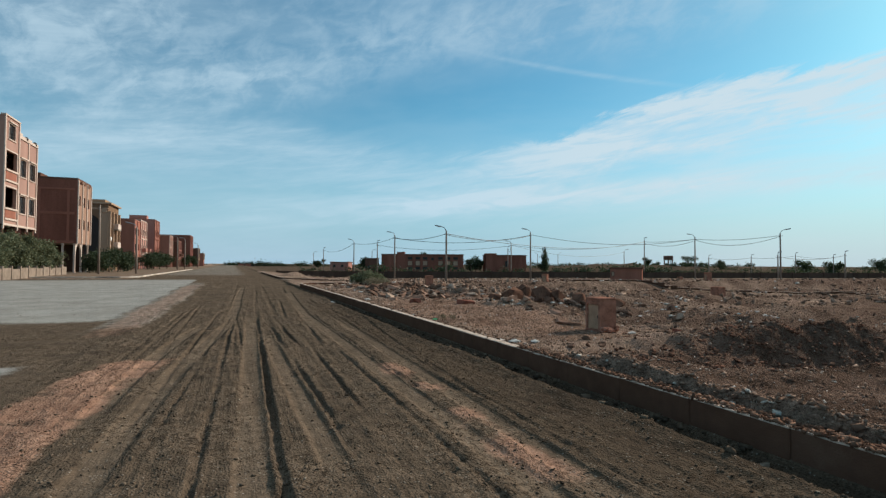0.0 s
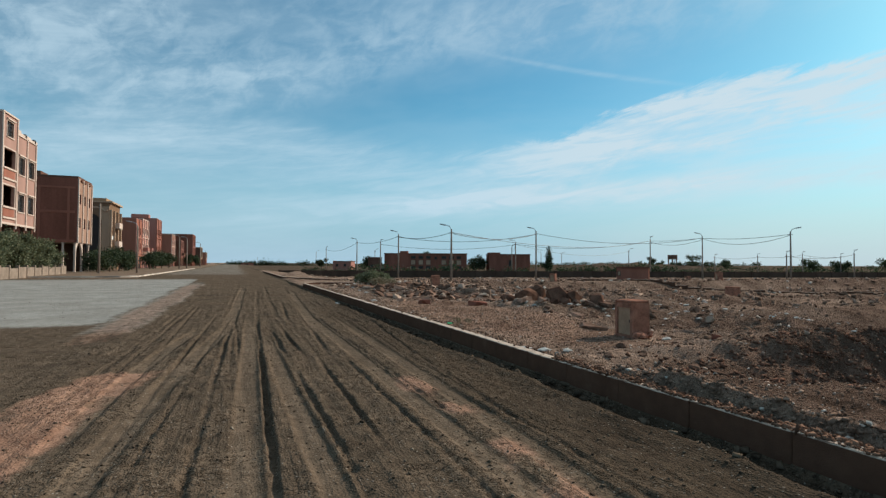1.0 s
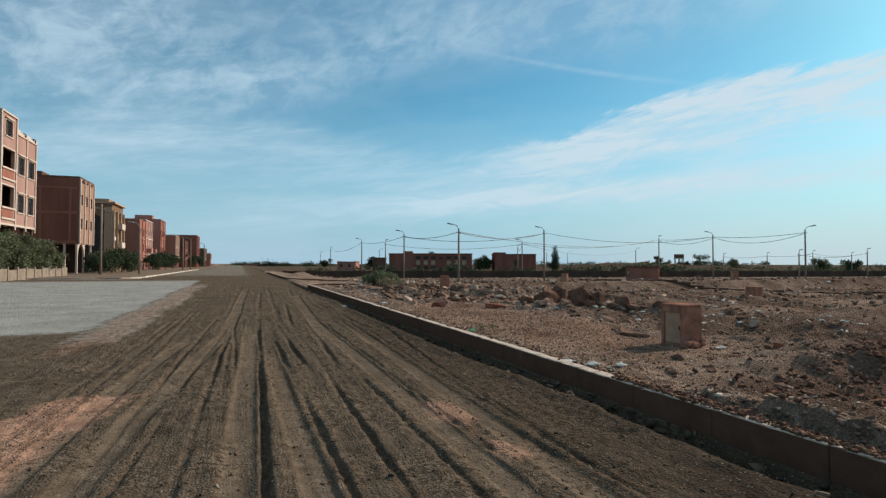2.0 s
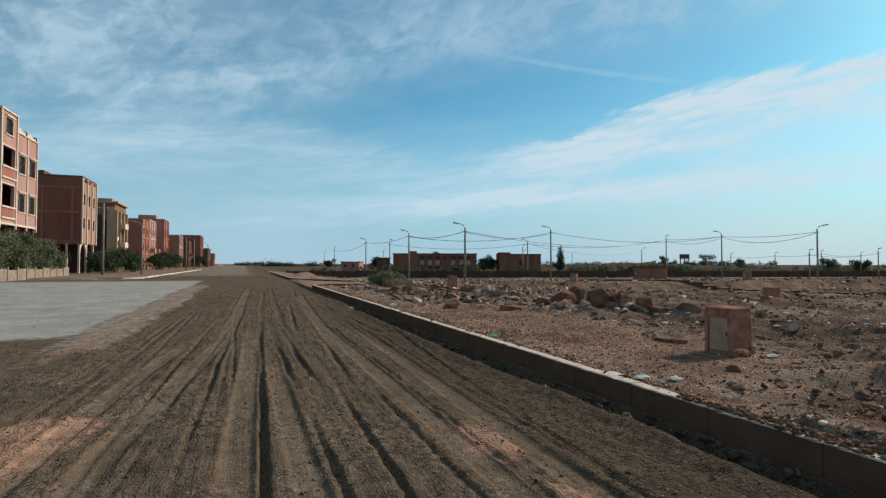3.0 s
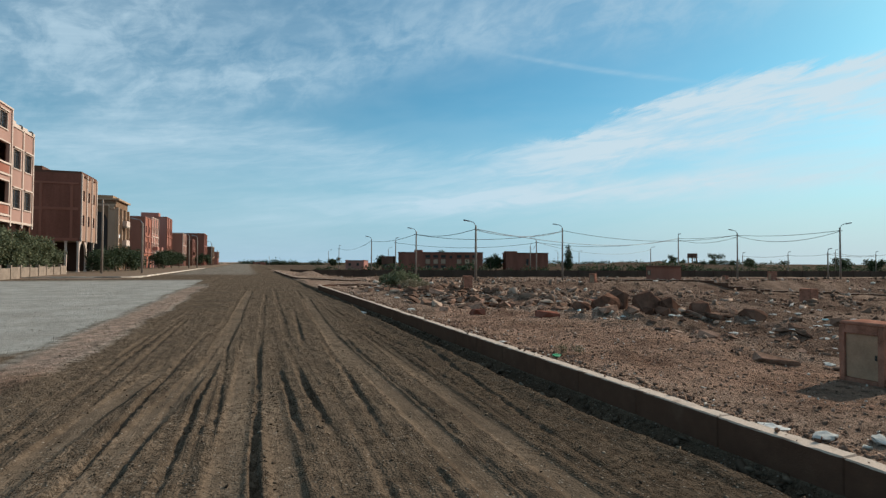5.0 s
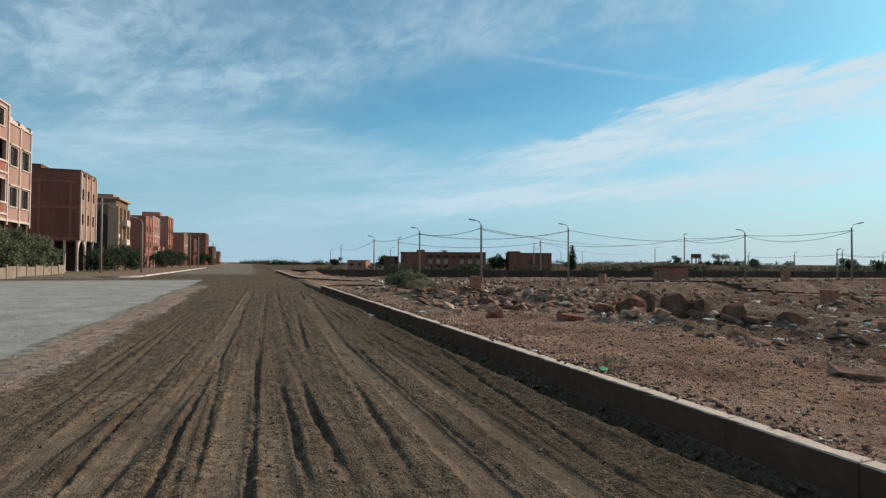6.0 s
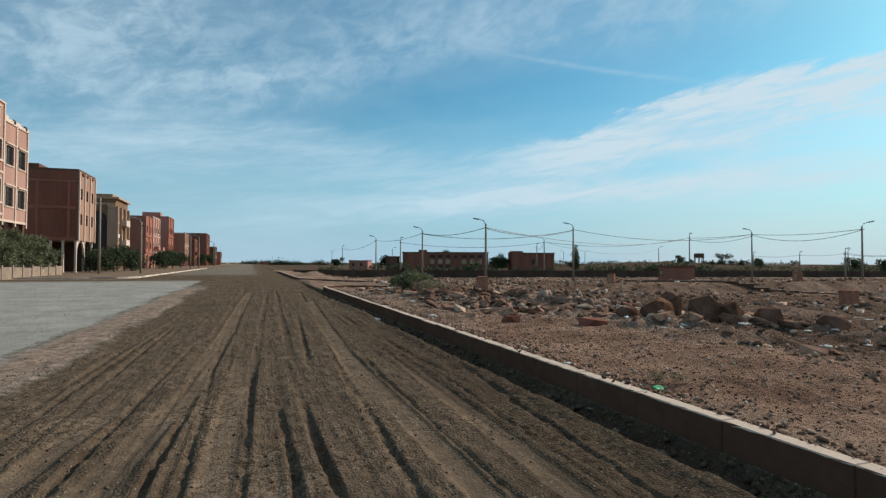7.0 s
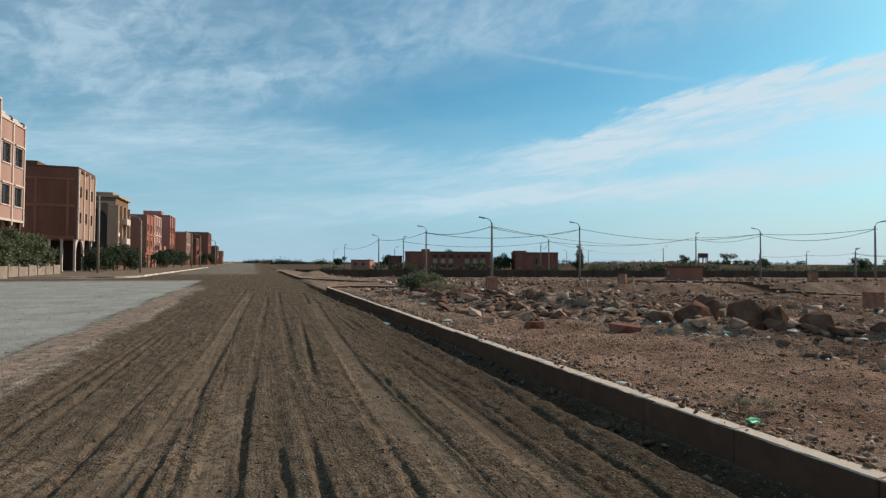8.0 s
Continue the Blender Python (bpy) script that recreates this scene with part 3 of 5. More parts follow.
def kerb_line(name, label, pts, length, top, width=0.15, deep=0.40, group="street kerbs", mat=None):
    """A run of kerb stones along a polyline; top gives the height of the crown at a point."""
    rng = random.Random(len(pts) * 7 + int(pts[0][0] * 10))
    run = thing(name, label, "kerb", group=group, kind="structure")
    shared = []
    for k in range(4):      # four worn stones, chipped along their arrises
        bm = boxes((-width / 2, 0.0005, -deep, width / 2, length - 0.0005, 0), bevel=0.010)
        long_edges = [e for e in bm.edges if abs(e.verts[0].co.y - e.verts[1].co.y) > length * 0.8]
        bmesh.ops.subdivide_edges(bm, edges=long_edges, cuts=11, use_grid_fill=True)
        for v in bm.verts:
            if v.co.z > -0.02 and 0.02 < v.co.y < length - 0.02:
                v.co += Vector((rng.uniform(-1, 1) * 0.003, 0, -abs(rng.gauss(0, 0.0022)) - (0.012 if rng.random() < 0.03 else 0)))
        me = bpy.data.meshes.new("kerb_stone")
        bm.to_mesh(me)
        bm.free()
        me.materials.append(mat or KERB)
        shared.append(me)
    for (ax, ay), (bx, by) in zip(pts, pts[1:]):
        d = math.hypot(bx - ax, by - ay)
        count = max(1, round(d / length))
        turn = math.degrees(math.atan2(by - ay, bx - ax)) - 90
        for k in range(count):
            px, py = ax + (bx - ax) * k / count, ay + (by - ay) * k / count
            m = pose(px + rng.uniform(-0.004, 0.004), py, top(px, py) + rng.uniform(-0.005, 0.005), rng.uniform(-0.3, 0.3), rng.uniform(-0.6, 0.6), turn + rng.uniform(-0.25, 0.25))
            ob = new("kerb_stone", rng.choice(shared))
            ob.parent = run
            ob.matrix_basis = m @ Matrix.Diagonal((1, d / count / length, 1, 1))
    return run


mid = KERB_X + 0.075
kerb_line("kerb", "weathered concrete kerb stones, crown coloured as sunlit, beside the road trench", [(mid, -6.0), (mid, 36.0)], 1.0, lambda x, y: KERB_TOP)
kerb_line("kerb", "short concrete kerb stones turning into a side street",
          [(mid + 1.9 * (1 - math.cos(a)), 36.0 + 1.9 * math.sin(a)) for a in (0, 0.39, 0.78, 1.17, 1.57)] + [(9.5, 37.9)], 0.7, lambda x, y: KERB_TOP - 0.02 * max(0, x - 5))
kerb_line("kerb", "kerb stones, crown coloured as sunlit, on the far side of the side street",
          [(16.0, 43.0), (10.4, 46.0), (7.0, 48.2), (5.2, 50.6), (4.4, 53.5), (4.3, 57.0), (4.3, 90.0)], 1.0, lambda x, y: 0.20 - 0.03 * max(0, x - 6))
kerb_line("kerb", "low dark kerb of an unbuilt inner street", [(20.0, 50.0), (30.0, 43.5), (40.0, 36.0), (56.0, 27.0)], 1.0,
          lambda x, y: ground_z(x, y) + 0.15)

# raised pavement in front of the row of houses
def pavement(name, label, outline, z0, z1):
    bm = bmesh.new()
    lower = [bm.verts.new((x, y, z0)) for x, y in outline]
    upper = [bm.verts.new((x, y, z1)) for x, y in outline]
    bm.faces.new(upper)
    bm.faces.new(lower[::-1])
    for k in range(len(outline)):
        j = (k + 1) % len(outline)
        bm.faces.new((lower[k], lower[j], upper[j], upper[k]))
    bmesh.ops.recalc_face_normals(bm, faces=bm.faces)
    return tagged(link_mesh(name, bm, PAVE), label, "pavement", kind="structure")


PAVE = plain("dusty_pavement", (0.20, 0.140, 0.098), 0.3, 0.8, 0.95)
pavement("pavement", "dusty concrete pavement in front of the houses", [(-60, 60.5), (-10.2, 60.5), (-9.0, 61.7), (-9.0, 330), (-60, 330)], -0.4, 0.14)
kerb_line("kerb", "broken pale kerb along the pavement of the houses", [(-40, 60.35), (-10.2, 60.35), (-8.85, 61.7), (-8.85, 140)], 1.0, lambda x, y: 0.17, group="pavement kerbs", mat=KERB_PALE)


# ---------------------------------------------------------------- houses
ROW_X = -19.74


class House:
    """A house whose front looks along +x; y runs along the street, u and w are metres along the front and up."""

    def __init__(self, name, label, y0, y1, front=ROW_X, deep=13.0, base=0.1):
        self.top = thing(name, label, "house", (front, y0, base), group="houses along the street")
        self.wide, self.deep = y1 - y0, deep
        self.k = {}

    def solid(self, name, mat, *items, label="", bevel=0.0, parent=None):
        return part(name, boxes(*items, bevel=bevel), mat, parent or self.top, label)

    def walls(self, mat, low, high, openings=(), thick=0.25, front_x=0.0, label=""):
        """Four walls as one shell; the front is laid out round its openings (u0, w0, u1, w1)."""
        bm, seen = bmesh.new(), {}

        def corner(x, y, z):
            key = (round(x, 4), round(y, 4), round(z, 4))
            if key not in seen:
                seen[key] = bm.verts.new(key)
            return seen[key]

        us = sorted({0.0, self.wide, *(v for o in openings for v in (o[0], o[2]))})
        ws = sorted({low, high, *(v for o in openings for v in (o[1], o[3]))})
        back = -self.deep
        for wa, wb in zip(ws, ws[1:]):
            for ua, ub in zip(us, us[1:]):
                mid_u, mid_w = (ua + ub) / 2, (wa + wb) / 2
                if not any(o[0] < mid_u < o[2] and o[1] < mid_w < o[3] for o in openings):
                    bm.faces.new([corner(front_x, *c) for c in ((ua, wa), (ub, wa), (ub, wb), (ua, wb))])
            bm.faces.new([corner(*c) for c in ((back, 0, wa), (front_x, 0, wa), (front_x, 0, wb), (back, 0, wb))])
            bm.faces.new([corner(*c) for c in ((front_x, self.wide, wa), (back, self.wide, wa), (back, self.wide, wb), (front_x, self.wide, wb))])
            bm.faces.new([corner(*c) for c in ((back, self.wide, wa), (back, 0, wa), (back, 0, wb), (back, self.wide, wb))])
        outer, rim = bm.faces[:], [(e.verts[0], e.verts[1]) for e in bm.edges if e.is_boundary]
        inner = {}
        for v in list(bm.verts):
            x, y, z = v.co
            x = front_x - thick if abs(x - front_x) < 1e-3 else back + thick if abs(x - back) < 1e-3 else x
            y = thick if y < 1e-3 else self.wide - thick if y > self.wide - 1e-3 else y
            inner[v] = bm.verts.new((x, y, z))
        for f in outer:
            bm.faces.new([inner[v] for v in reversed(f.verts)])
        for a, b in rim:
            bm.faces.new((a, b, inner[b], inner[a]))
        bmesh.ops.recalc_face_normals(bm, faces=bm.faces)
        part("floor_slab", boxes((back + thick, thick, low, front_x - thick, self.wide - thick, low + 0.2)), CONCRETE, self.top)
        return part("wall", bm, mat, self.top, label)

    def roof(self, z, mat=None, front_x=0.0):
        return self.solid("roof", mat or CONCRETE, (-self.deep + 0.26, 0.26, z - 0.2, front_x - 0.26, self.wide - 0.26, z))

    def window(self, u, w, wide, tall, front_x=0.0, surround=None, grille=True, frame_mat=None, sill=True, hood=False):
        u0, u1, w0, w1 = u - wide / 2, u + wide / 2, w, w + tall
        fm = frame_mat or FRAME
        x = front_x - 0.12
        win = part("window", boxes((x - 0.04, u0, w0, x, u0 + 0.07, w1), (x - 0.04, u1 - 0.07, w0, x, u1, w1),
                                   (x - 0.04, u0 + 0.07, w0, x, u1 - 0.07, w0 + 0.07), (x - 0.04, u0 + 0.07, w1 - 0.07, x, u1 - 0.07, w1),
                                   (x - 0.04, u - 0.03, w0 + 0.07, x, u + 0.03, w1 - 0.07)), fm, self.top, "dark wooden window frame")
        part("pane", boxes((x - 0.03, u0 + 0.07, w0 + 0.07, x - 0.02, u - 0.03, w1 - 0.07)), GLASS, win)
        part("pane", boxes((x - 0.03, u + 0.03, w0 + 0.07, x - 0.02, u1 - 0.07, w1 - 0.07)), GLASS, win)
        if sill:
            part("sill", boxes((front_x - 0.1, u0 - 0.1, w0 - 0.10, front_x + 0.09, u1 + 0.1, w0)), surround or CONCRETE, win)
        if surround:
            t = 0.09
            part("surround", boxes((front_x, u0 - t, w0, front_x + 0.035, u0, w1 + t), (front_x, u1, w0, front_x + 0.035, u1 + t, w1 + t),
                                   (front_x, u0, w1, front_x + 0.035, u1, w1 + t)), surround, win)
        if hood:
            part("hood", boxes((front_x, u0 - 0.16, w1 + 0.10, front_x + 0.16, u1 + 0.16, w1 + 0.22)), surround or CONCRETE, win)
        if grille:
            bm = bmesh.new()
            n = max(3, int(wide / 0.22))
            for i in range(1, n):
                uu = u0 + wide * i / n
                box(bm, front_x - 0.06, uu - 0.012, w0 + 0.02, front_x - 0.035, uu + 0.012, w1 - 0.02)
            for i in range(1, 4):
                ww = w0 + tall * i / 4
                box(bm, front_x - 0.035, u0 + 0.02, ww - 0.012, front_x - 0.02, u1 - 0.02, ww + 0.012)
            part("grille", bm, IRON, win)
        return win

    def hole(self, u, w, wide, tall):
        return (u - wide / 2, w, u + wide / 2, w + tall)

    def column(self, u, low, high, x=-0.2, size=0.32, mat=None):
        bm = boxes((x - size / 2, u - size / 2, low, x + size / 2, u + size / 2, high),
                   (x - size * 0.7, u - size * 0.7, low, x + size * 0.7, u + size * 0.7, low + 0.25),
                   (x - size * 0.68, u - size * 0.68, high - 0.2, x + size * 0.68, u + size * 0.68, high), bevel=0.02)
        return part("column", bm, mat or CONCRETE, self.top)


def arch(u0, u1, low, spring, x0, x1, wall_top, steps=12):
    """A wall panel with a round-headed opening between u0 and u1."""
    bm = bmesh.new()
    r, c = (u1 - u0) / 2, (u0 + u1) / 2
    pts = [(c - r * math.cos(a), spring + r * 1.05 * math.sin(a)) for a in (math.pi * k / steps for k in range(steps + 1))]
    for (ua, wa), (ub, wb) in zip(pts, pts[1:]):
        for x, flip in ((x0, True), (x1, False)):
            f = [bm.verts.new(v) for v in ((x, ua, wa), (x, ub, wb), (x, ub, wall_top), (x, ua, wall_top))]
            bm.faces.new(f[::-1] if flip else f)
        bm.faces.new([bm.verts.new(v) for v in ((x0, ua, wa), (x0, ub, wb), (x1, ub, wb), (x1, ua, wa))])
    return bm


WINDOW_BROWN = plain("brown_window_paint", (0.20, 0.135, 0.095), 0.2, 2, 0.6)


def pink_house():
    h = House("house", "pink rendered three-storey house with pale trim and recessed balconies", 60.6, 69.5, deep=12)
    W_, low, top = 8.9, 4.95, 13.6
    wins = [(u, w, 1.65, 1.72) for u in (4.95, 7.6) for w in (6.25, 9.9)]
    loggias = [(1.85, 6.5, 2.75, 1.95), (1.85, 10.1, 2.75, 1.75)]
    tower_win = (1.85, 13.0, 1.6, 1.45)
    h.walls(PINK, low, top, [h.hole(*o) for o in wins + loggias] + [h.hole(1.85, 13.0, 1.6, top - 13.0)], label="pink render in vertical bays")
    h.roof(top - 0.9)
    # corner bay carried up higher than the rest
    u0, u1 = 1.85 - 0.8, 1.85 + 0.8
    h.solid("stair_tower", PINK, (-0.25, 0.0, top, 0.0, u0, 15.0), (-0.25, u1, top, 0.0, 3.6, 15.0), (-0.25, u0, 14.45, 0.0, u1, 15.0), (-5.0, 0.0, top, -0.25, 0.25, 15.0),
            (-5.0, 3.35, top, -0.25, 3.6, 15.0), (-5.0, 0.25, top, -4.75, 3.35, 15.0), (-4.75, 0.25, 14.7, -0.25, 3.35, 14.9), label="raised bay above the parapet")
    h.window(*tower_win, surround=PINK_PALE, hood=True, frame_mat=WINDOW_BROWN)
    for o in wins:
        h.window(*o, surround=PINK_PALE, hood=True, frame_mat=WINDOW_BROWN)
    for u, w, a, b in loggias:
        x = -1.5
        bal = h.solid("balcony", DULL_BROWN, (x - 0.1, u - a / 2 - 0.2, w - 0.1, x, u + a / 2 + 0.2, w + b + 0.1), label="shaded loggia back wall")
        part("floor_slab", boxes((x, u - a / 2, w - 0.12, -0.26, u + a / 2, w)), CONCRETE, bal)
        part("panel", boxes((0.0, u - a / 2 + 0.1, w - 0.92, 0.04, u + a / 2 - 0.1, w - 0.22)), TERRACOTTA, bal, "brown recessed panel under the balcony")
        part("rail_band", boxes((0.0, u - a / 2 - 0.14, w - 0.16, 0.13, u + a / 2 + 0.14, w), (0.0, u - a / 2 - 0.14, w - 1.15, 0.13, u + a / 2 + 0.14, w - 0.98)), PINK_PALE, bal, "pale painted bands")
        part("side_trim", boxes((0.0, u - a / 2 - 0.14, w + 0.003, 0.05, u - a / 2, w + b + 0.12), (0.0, u + a / 2, w + 0.003, 0.05, u + a / 2 + 0.14, w + b + 0.12),
                                (0.0, u - a / 2, w + b, 0.05, u + a / 2, w + b + 0.12)), PINK_PALE, bal)
        part("inner_door", boxes((x, u - 0.5, w, x + 0.05, u + 0.5, w + 1.6)), WINDOW_BROWN, bal)
    for u, high in ((0.09, 15.0), (3.6, 15.0), (6.25, top + 0.1), (W_ - 0.09, top + 0.1)):
        h.solid("pilaster", PINK_PALE, (0.0, u - 0.1, low - 0.45, 0.10, u + 0.1, high))
    h.solid("string_course", PINK_PALE, (-0.02, 0.2, low - 0.12, 0.08, W_ - 0.2, low + 0.08), label="pale band under the overhang")
    h.solid("coping", PINK_PALE, (-0.3, -0.05, 15.0, 0.12, 3.7, 15.14), (-0.28, 3.7, top, 0.10, 4.3, top + 0.55), (-0.28, 4.3, top, 0.10, 5.4, top + 0.35), (-0.28, 5.4, top, 0.10, 5.9, top + 0.12),
            (-0.28, 5.9, top, 0.10, 7.0, top + 0.42), (-0.28, 7.0, top, 0.10, 8.1, top + 0.28), (-0.28, 8.1, top, 0.10, 8.5, top + 0.08), (-0.28, 8.5, top, 0.10, W_ + 0.03, top + 0.36), label="stepped pale parapet")
    for u in (5.65, 8.3):
        bm = bmesh.new()
        bmesh.ops.create_uvsphere(bm, u_segments=10, v_segments=6, radius=0.22, matrix=Matrix.Translation((-0.05, u, top + 0.34)))
        part("finial", bm, IRON, h.top, "dark round roof finial")
    # ground floor and columns browned to sink into the overhang's shade
    h.solid("ground_floor_wall", DULL_BROWN, (-11.8, 0.3, -0.1, -1.6, W_ - 0.3, low), label="shaded ground floor behind the overhang")
    for u in (0.4, 3.6, 6.25, W_ - 0.4):
        h.column(u, -0.1, low - 0.05, mat=DULL_BROWN)


def red_house():
    h = House("house", "bare reddish-brown house with blind side wall over open columns", 85.9, 93.3, deep=13)
    low, top = 4.0, 12.6
    wins = [(u, w, 0.8, 1.35) for u in (1.25, 3.7, 6.1) for w in (6.0, 9.2)]
    h.walls(BRICK_RED, low, top, [h.hole(*o) for o in wins], label="reddish-brown render with concrete frame showing")
    h.roof(top - 0.3)
    for o in wins:
        h.window(*o, sill=False)
    # pale plaster facing of the front
    us = [0.0] + [v for o in (1.25, 3.7, 6.1) for v in (o - 0.4, o + 0.4)] + [7.4]
    strips = [(0.0, us[i], low, 0.03, us[i + 1], top) for i in range(0, len(us), 2)]
    for o in (1.25, 3.7, 6.1):
        strips += [(0.0, o - 0.4, a, 0.03, o + 0.4, b) for a, b in ((low, 6.0), (7.35, 9.2), (10.55, top))]
    h.solid("plaster_facing", TAN, *strips, label="brownish beige front plaster")
    for u in (0.12, 2.45, 4.9, 7.28):
        h.solid("pilaster", PINK_PALE, (0.03, u - 0.12, low - 0.1, 0.16, u + 0.12, top + 0.02))
    # concrete frame proud on the blind side
    h.solid("frame_beam", TERRACOTTA, (-12.9, -0.06, 4.0, -0.26, 0.0, 4.35), (-12.9, -0.06, 7.9, -0.26, 0.0, 8.25), (-12.9, -0.06, 11.2, -0.26, 0.0, 11.45), label="slightly proud concrete beams")
    for x in (-1.0, -4.3, -7.4, -10.2):
        h.solid("frame_post", TERRACOTTA, (x - 0.14, -0.05, 4.35, x + 0.14, 0.0, 11.2))
    h.solid("parapet", DULL_BROWN, (-13, 0.0, top, 0.03, 0.2, top + 0.28), (-0.2, 0.2, top, 0.03, 7.4, top + 0.28), (-13, 0.0, top + 0.28, -4.2, 3.0, top + 0.75))
    for u in (0.9, 2.45, 4.9):
        h.solid("roof_cap", DULL_BROWN, (-0.1, u + 0.25, top - 0.35, 0.2, u + 1.3, top - 0.1))
    # back wall and an added end wall, both coloured as deep shade
    h.solid("ground_floor_wall", SHADE_BROWN, (-12.9, 0.3, -0.1, -8.5, 7.1, low), (-8.5, 6.8, -0.1, -0.6, 7.0, low), label="ground floor walls darkened for the shade under the overhang")
    # dark sheets added where the open ground floor only lies in shade
    for u in (0.6, 2.8, 5.0):
        h.solid("shutter", IRON, (-8.5, u, -0.05, -8.42, u + 1.9, 3.3), label="dark sheet added for the shade under the house")
    for x, u in ((-0.25, 0.25), (-1.6, 0.25), (-2.9, 0.25), (-4.6, 0.25), (-0.25, 3.6), (-0.25, 7.1)):
        h.column(u, -0.1, low, x=x, size=0.24, mat=PINK_PALE)
    arch_part = arch(0.45, 3.4, 0, 2.4, -0.35, -0.15, low)
    part("arch", arch_part, PINK_PALE, h.top, "pale arch between columns")


def beige_house():
    h = House("house", "beige rendered house with a tall dark arch on its side", 105.6, 114.2, deep=12)
    low, top = 0.0, 11.4
    wins = [(u, w, 1.0, 1.4) for u in (1.6, 4.3, 7.0) for w in (4.4, 7.6)] + [(1.6, 0.0, 1.4, 2.6), (5.5, 0.0, 2.4, 2.8)]
    h.walls(BROWN_OCHRE, low, top, [h.hole(*o) for o in wins], label="brownish ochre render")
    h.roof(top - 0.3)
    for o in wins[:6]:
        h.window(*o, surround=PINK_PALE)
    for o in wins[6:]:
        u, w, a, b = o
        h.solid("door", FRAME, (-0.2, u - a / 2, w, -0.14, u + a / 2, w + b), label="dark double door")
    # side: arched surround over a dark sheet painted as a tall recess's shade
    h.solid("niche", IRON, (-4.4, -0.03, 2.6, -1.2, 0.0, 9.4), label="dark sheet painted for the shade of a tall arched recess")
    bm = arch(-4.5, -1.1, 0, 7.7, -0.16, -0.03, 10.4)
    for v in bm.verts:
        v.co = Vector((v.co.y, v.co.x, v.co.z))
    part("arch_surround", bm, BROWN_OCHRE, h.top, "ochre arched surround")
    h.solid("side_pier", BROWN_OCHRE, (-5.4, -0.16, 2.6, -4.5, 0.0, 10.4), label="ochre pier beside the arch")
    h.solid("side_pier", BEIGE, (-1.1, -0.16, 2.6, -0.02, 0.0, 10.4), label="pale beige corner pier")
    h.solid("side_lintel", BEIGE, (-5.4, -0.16, 10.4, -0.02, 0.0, 10.7))
    for x in (-5.0, -0.6):
        bm = bmesh.new()
        tube(bm, [(x - 0.5, -0.2, 10.5), (x - 0.3, -0.22, 10.05), (x, -0.24, 9.85), (x + 0.3, -0.22, 10.05), (x + 0.5, -0.2, 10.5)], 0.13, 6)
        part("scroll_bracket", bm, BEIGE, h.top, "curved pale bracket under the cornice")
    for u in (0.1, 2.9, 5.7, 8.5):
        h.solid("pilaster", BEIGE, (0, u - 0.14, 3.2, 0.35, u + 0.14, 10.2))
    for w in (4.1, 7.3):
        b = h.solid("balcony", CONCRETE, (0.0, 2.95, w - 0.2, 1.0, 5.65, w), label="small concrete balcony")
        part("balustrade", boxes((0.9, 2.95, w, 0.98, 5.65, w + 0.9), (0.05, 2.95, w, 0.9, 3.03, w + 0.9), (0.05, 5.57, w, 0.9, 5.65, w + 0.9)), PINK_PALE, b)
    h.solid("cornice", BEIGE, (-11.9, -0.2, top - 0.05, 0.45, 8.75, top + 0.22), label="projecting cornice")
    h.solid("parapet", OCHRE, (-8, 0.5, top + 0.22, -0.6, 8.0, top + 0.75))
    h.solid("air_conditioner", SIGNWHITE, (0.02, 0.25, 5.2, 0.4, 0.95, 5.8), label="white air conditioner box", bevel=0.02)


def plain_house(y0, y1, top, mat, trim, label, front=ROW_X, bays=3, floors=3, ground=3.4, deep=12.0, over=0.0, tower=None):
    h = House("house", label, y0, y1, front=front, deep=deep)
    step_u = h.wide / bays
    wins, doors = [], []
    storey = (top - ground - 0.6) / max(1, floors - 1)
    for b in range(bays):
        u = step_u * (b + 0.5)
        wins += [(u, ground + 0.8 + storey * f, 1.1, 1.4) for f in range(floors - 1)]
        doors.append((u, 0.0, min(2.2, step_u * 0.6), 2.5))
    h.walls(mat, 0.0, top, [h.hole(*o) for o in wins + doors])
    h.roof(top - 0.3)
    for o in wins:
        h.window(*o, surround=trim, grille=False)
    for u, w, a, b in doors:
        h.solid("door", IRON, (-0.2, u - a / 2, w, -0.14, u + a / 2, w + b), label="dark metal shutter")
    for b in range(bays + 1):
        u = min(max(step_u * b, 0.15), h.wide - 0.15)
        h.solid("pilaster", trim, (0, u - 0.15, ground - 0.3, 0.18, u + 0.15, top))
    for f in range(floors - 1):
        w = ground + storey * f
        h.solid("string_course", trim, (-0.01, 0, w - 0.1, 0.24, h.wide, w + 0.1))
    if over:
        for b in range(0, bays, 2):
            u = step_u * (b + 0.5)
            bal = h.solid("balcony", trim, (0.0, u - 1.2, ground + 0.3, over, u + 1.2, ground + 0.5))
            part("balustrade", boxes((over - 0.1, u - 1.2, ground + 0.5, over, u + 1.2, ground + 1.35), (0, u - 1.2, ground + 0.5, over - 0.1, u - 1.1, ground + 1.35)), mat, bal)
    h.solid("coping", trim, (-deep, -0.05, top, 0.1, h.wide + 0.05, top + 0.14))
    if tower:
        h.solid("stair_tower", mat, (-6, tower, top + 0.14, -2, tower + 3, top + 1.2))
    return h


pink_house()
red_house()
beige_house()
plain_house(131, 139.5, 10.6, TERRACOTTA, SALMON, "terracotta three-storey house with salmon pilasters", bays=2)
plain_house(139.7, 149.0, 11.2, SALMON, PINK_PALE, "salmon house with small pale balconies", bays=3, over=1.2)
plain_house(157.0, 166.5, 12.6, SALMON, TERRACOTTA, "tall salmon house with a stepped roofline", front=-19.0, bays=3, tower=1.5)
plain_house(200, 211, 10.6, TERRACOTTA, PINK_PALE, "dark terracotta house with a pale front edge", bays=3)
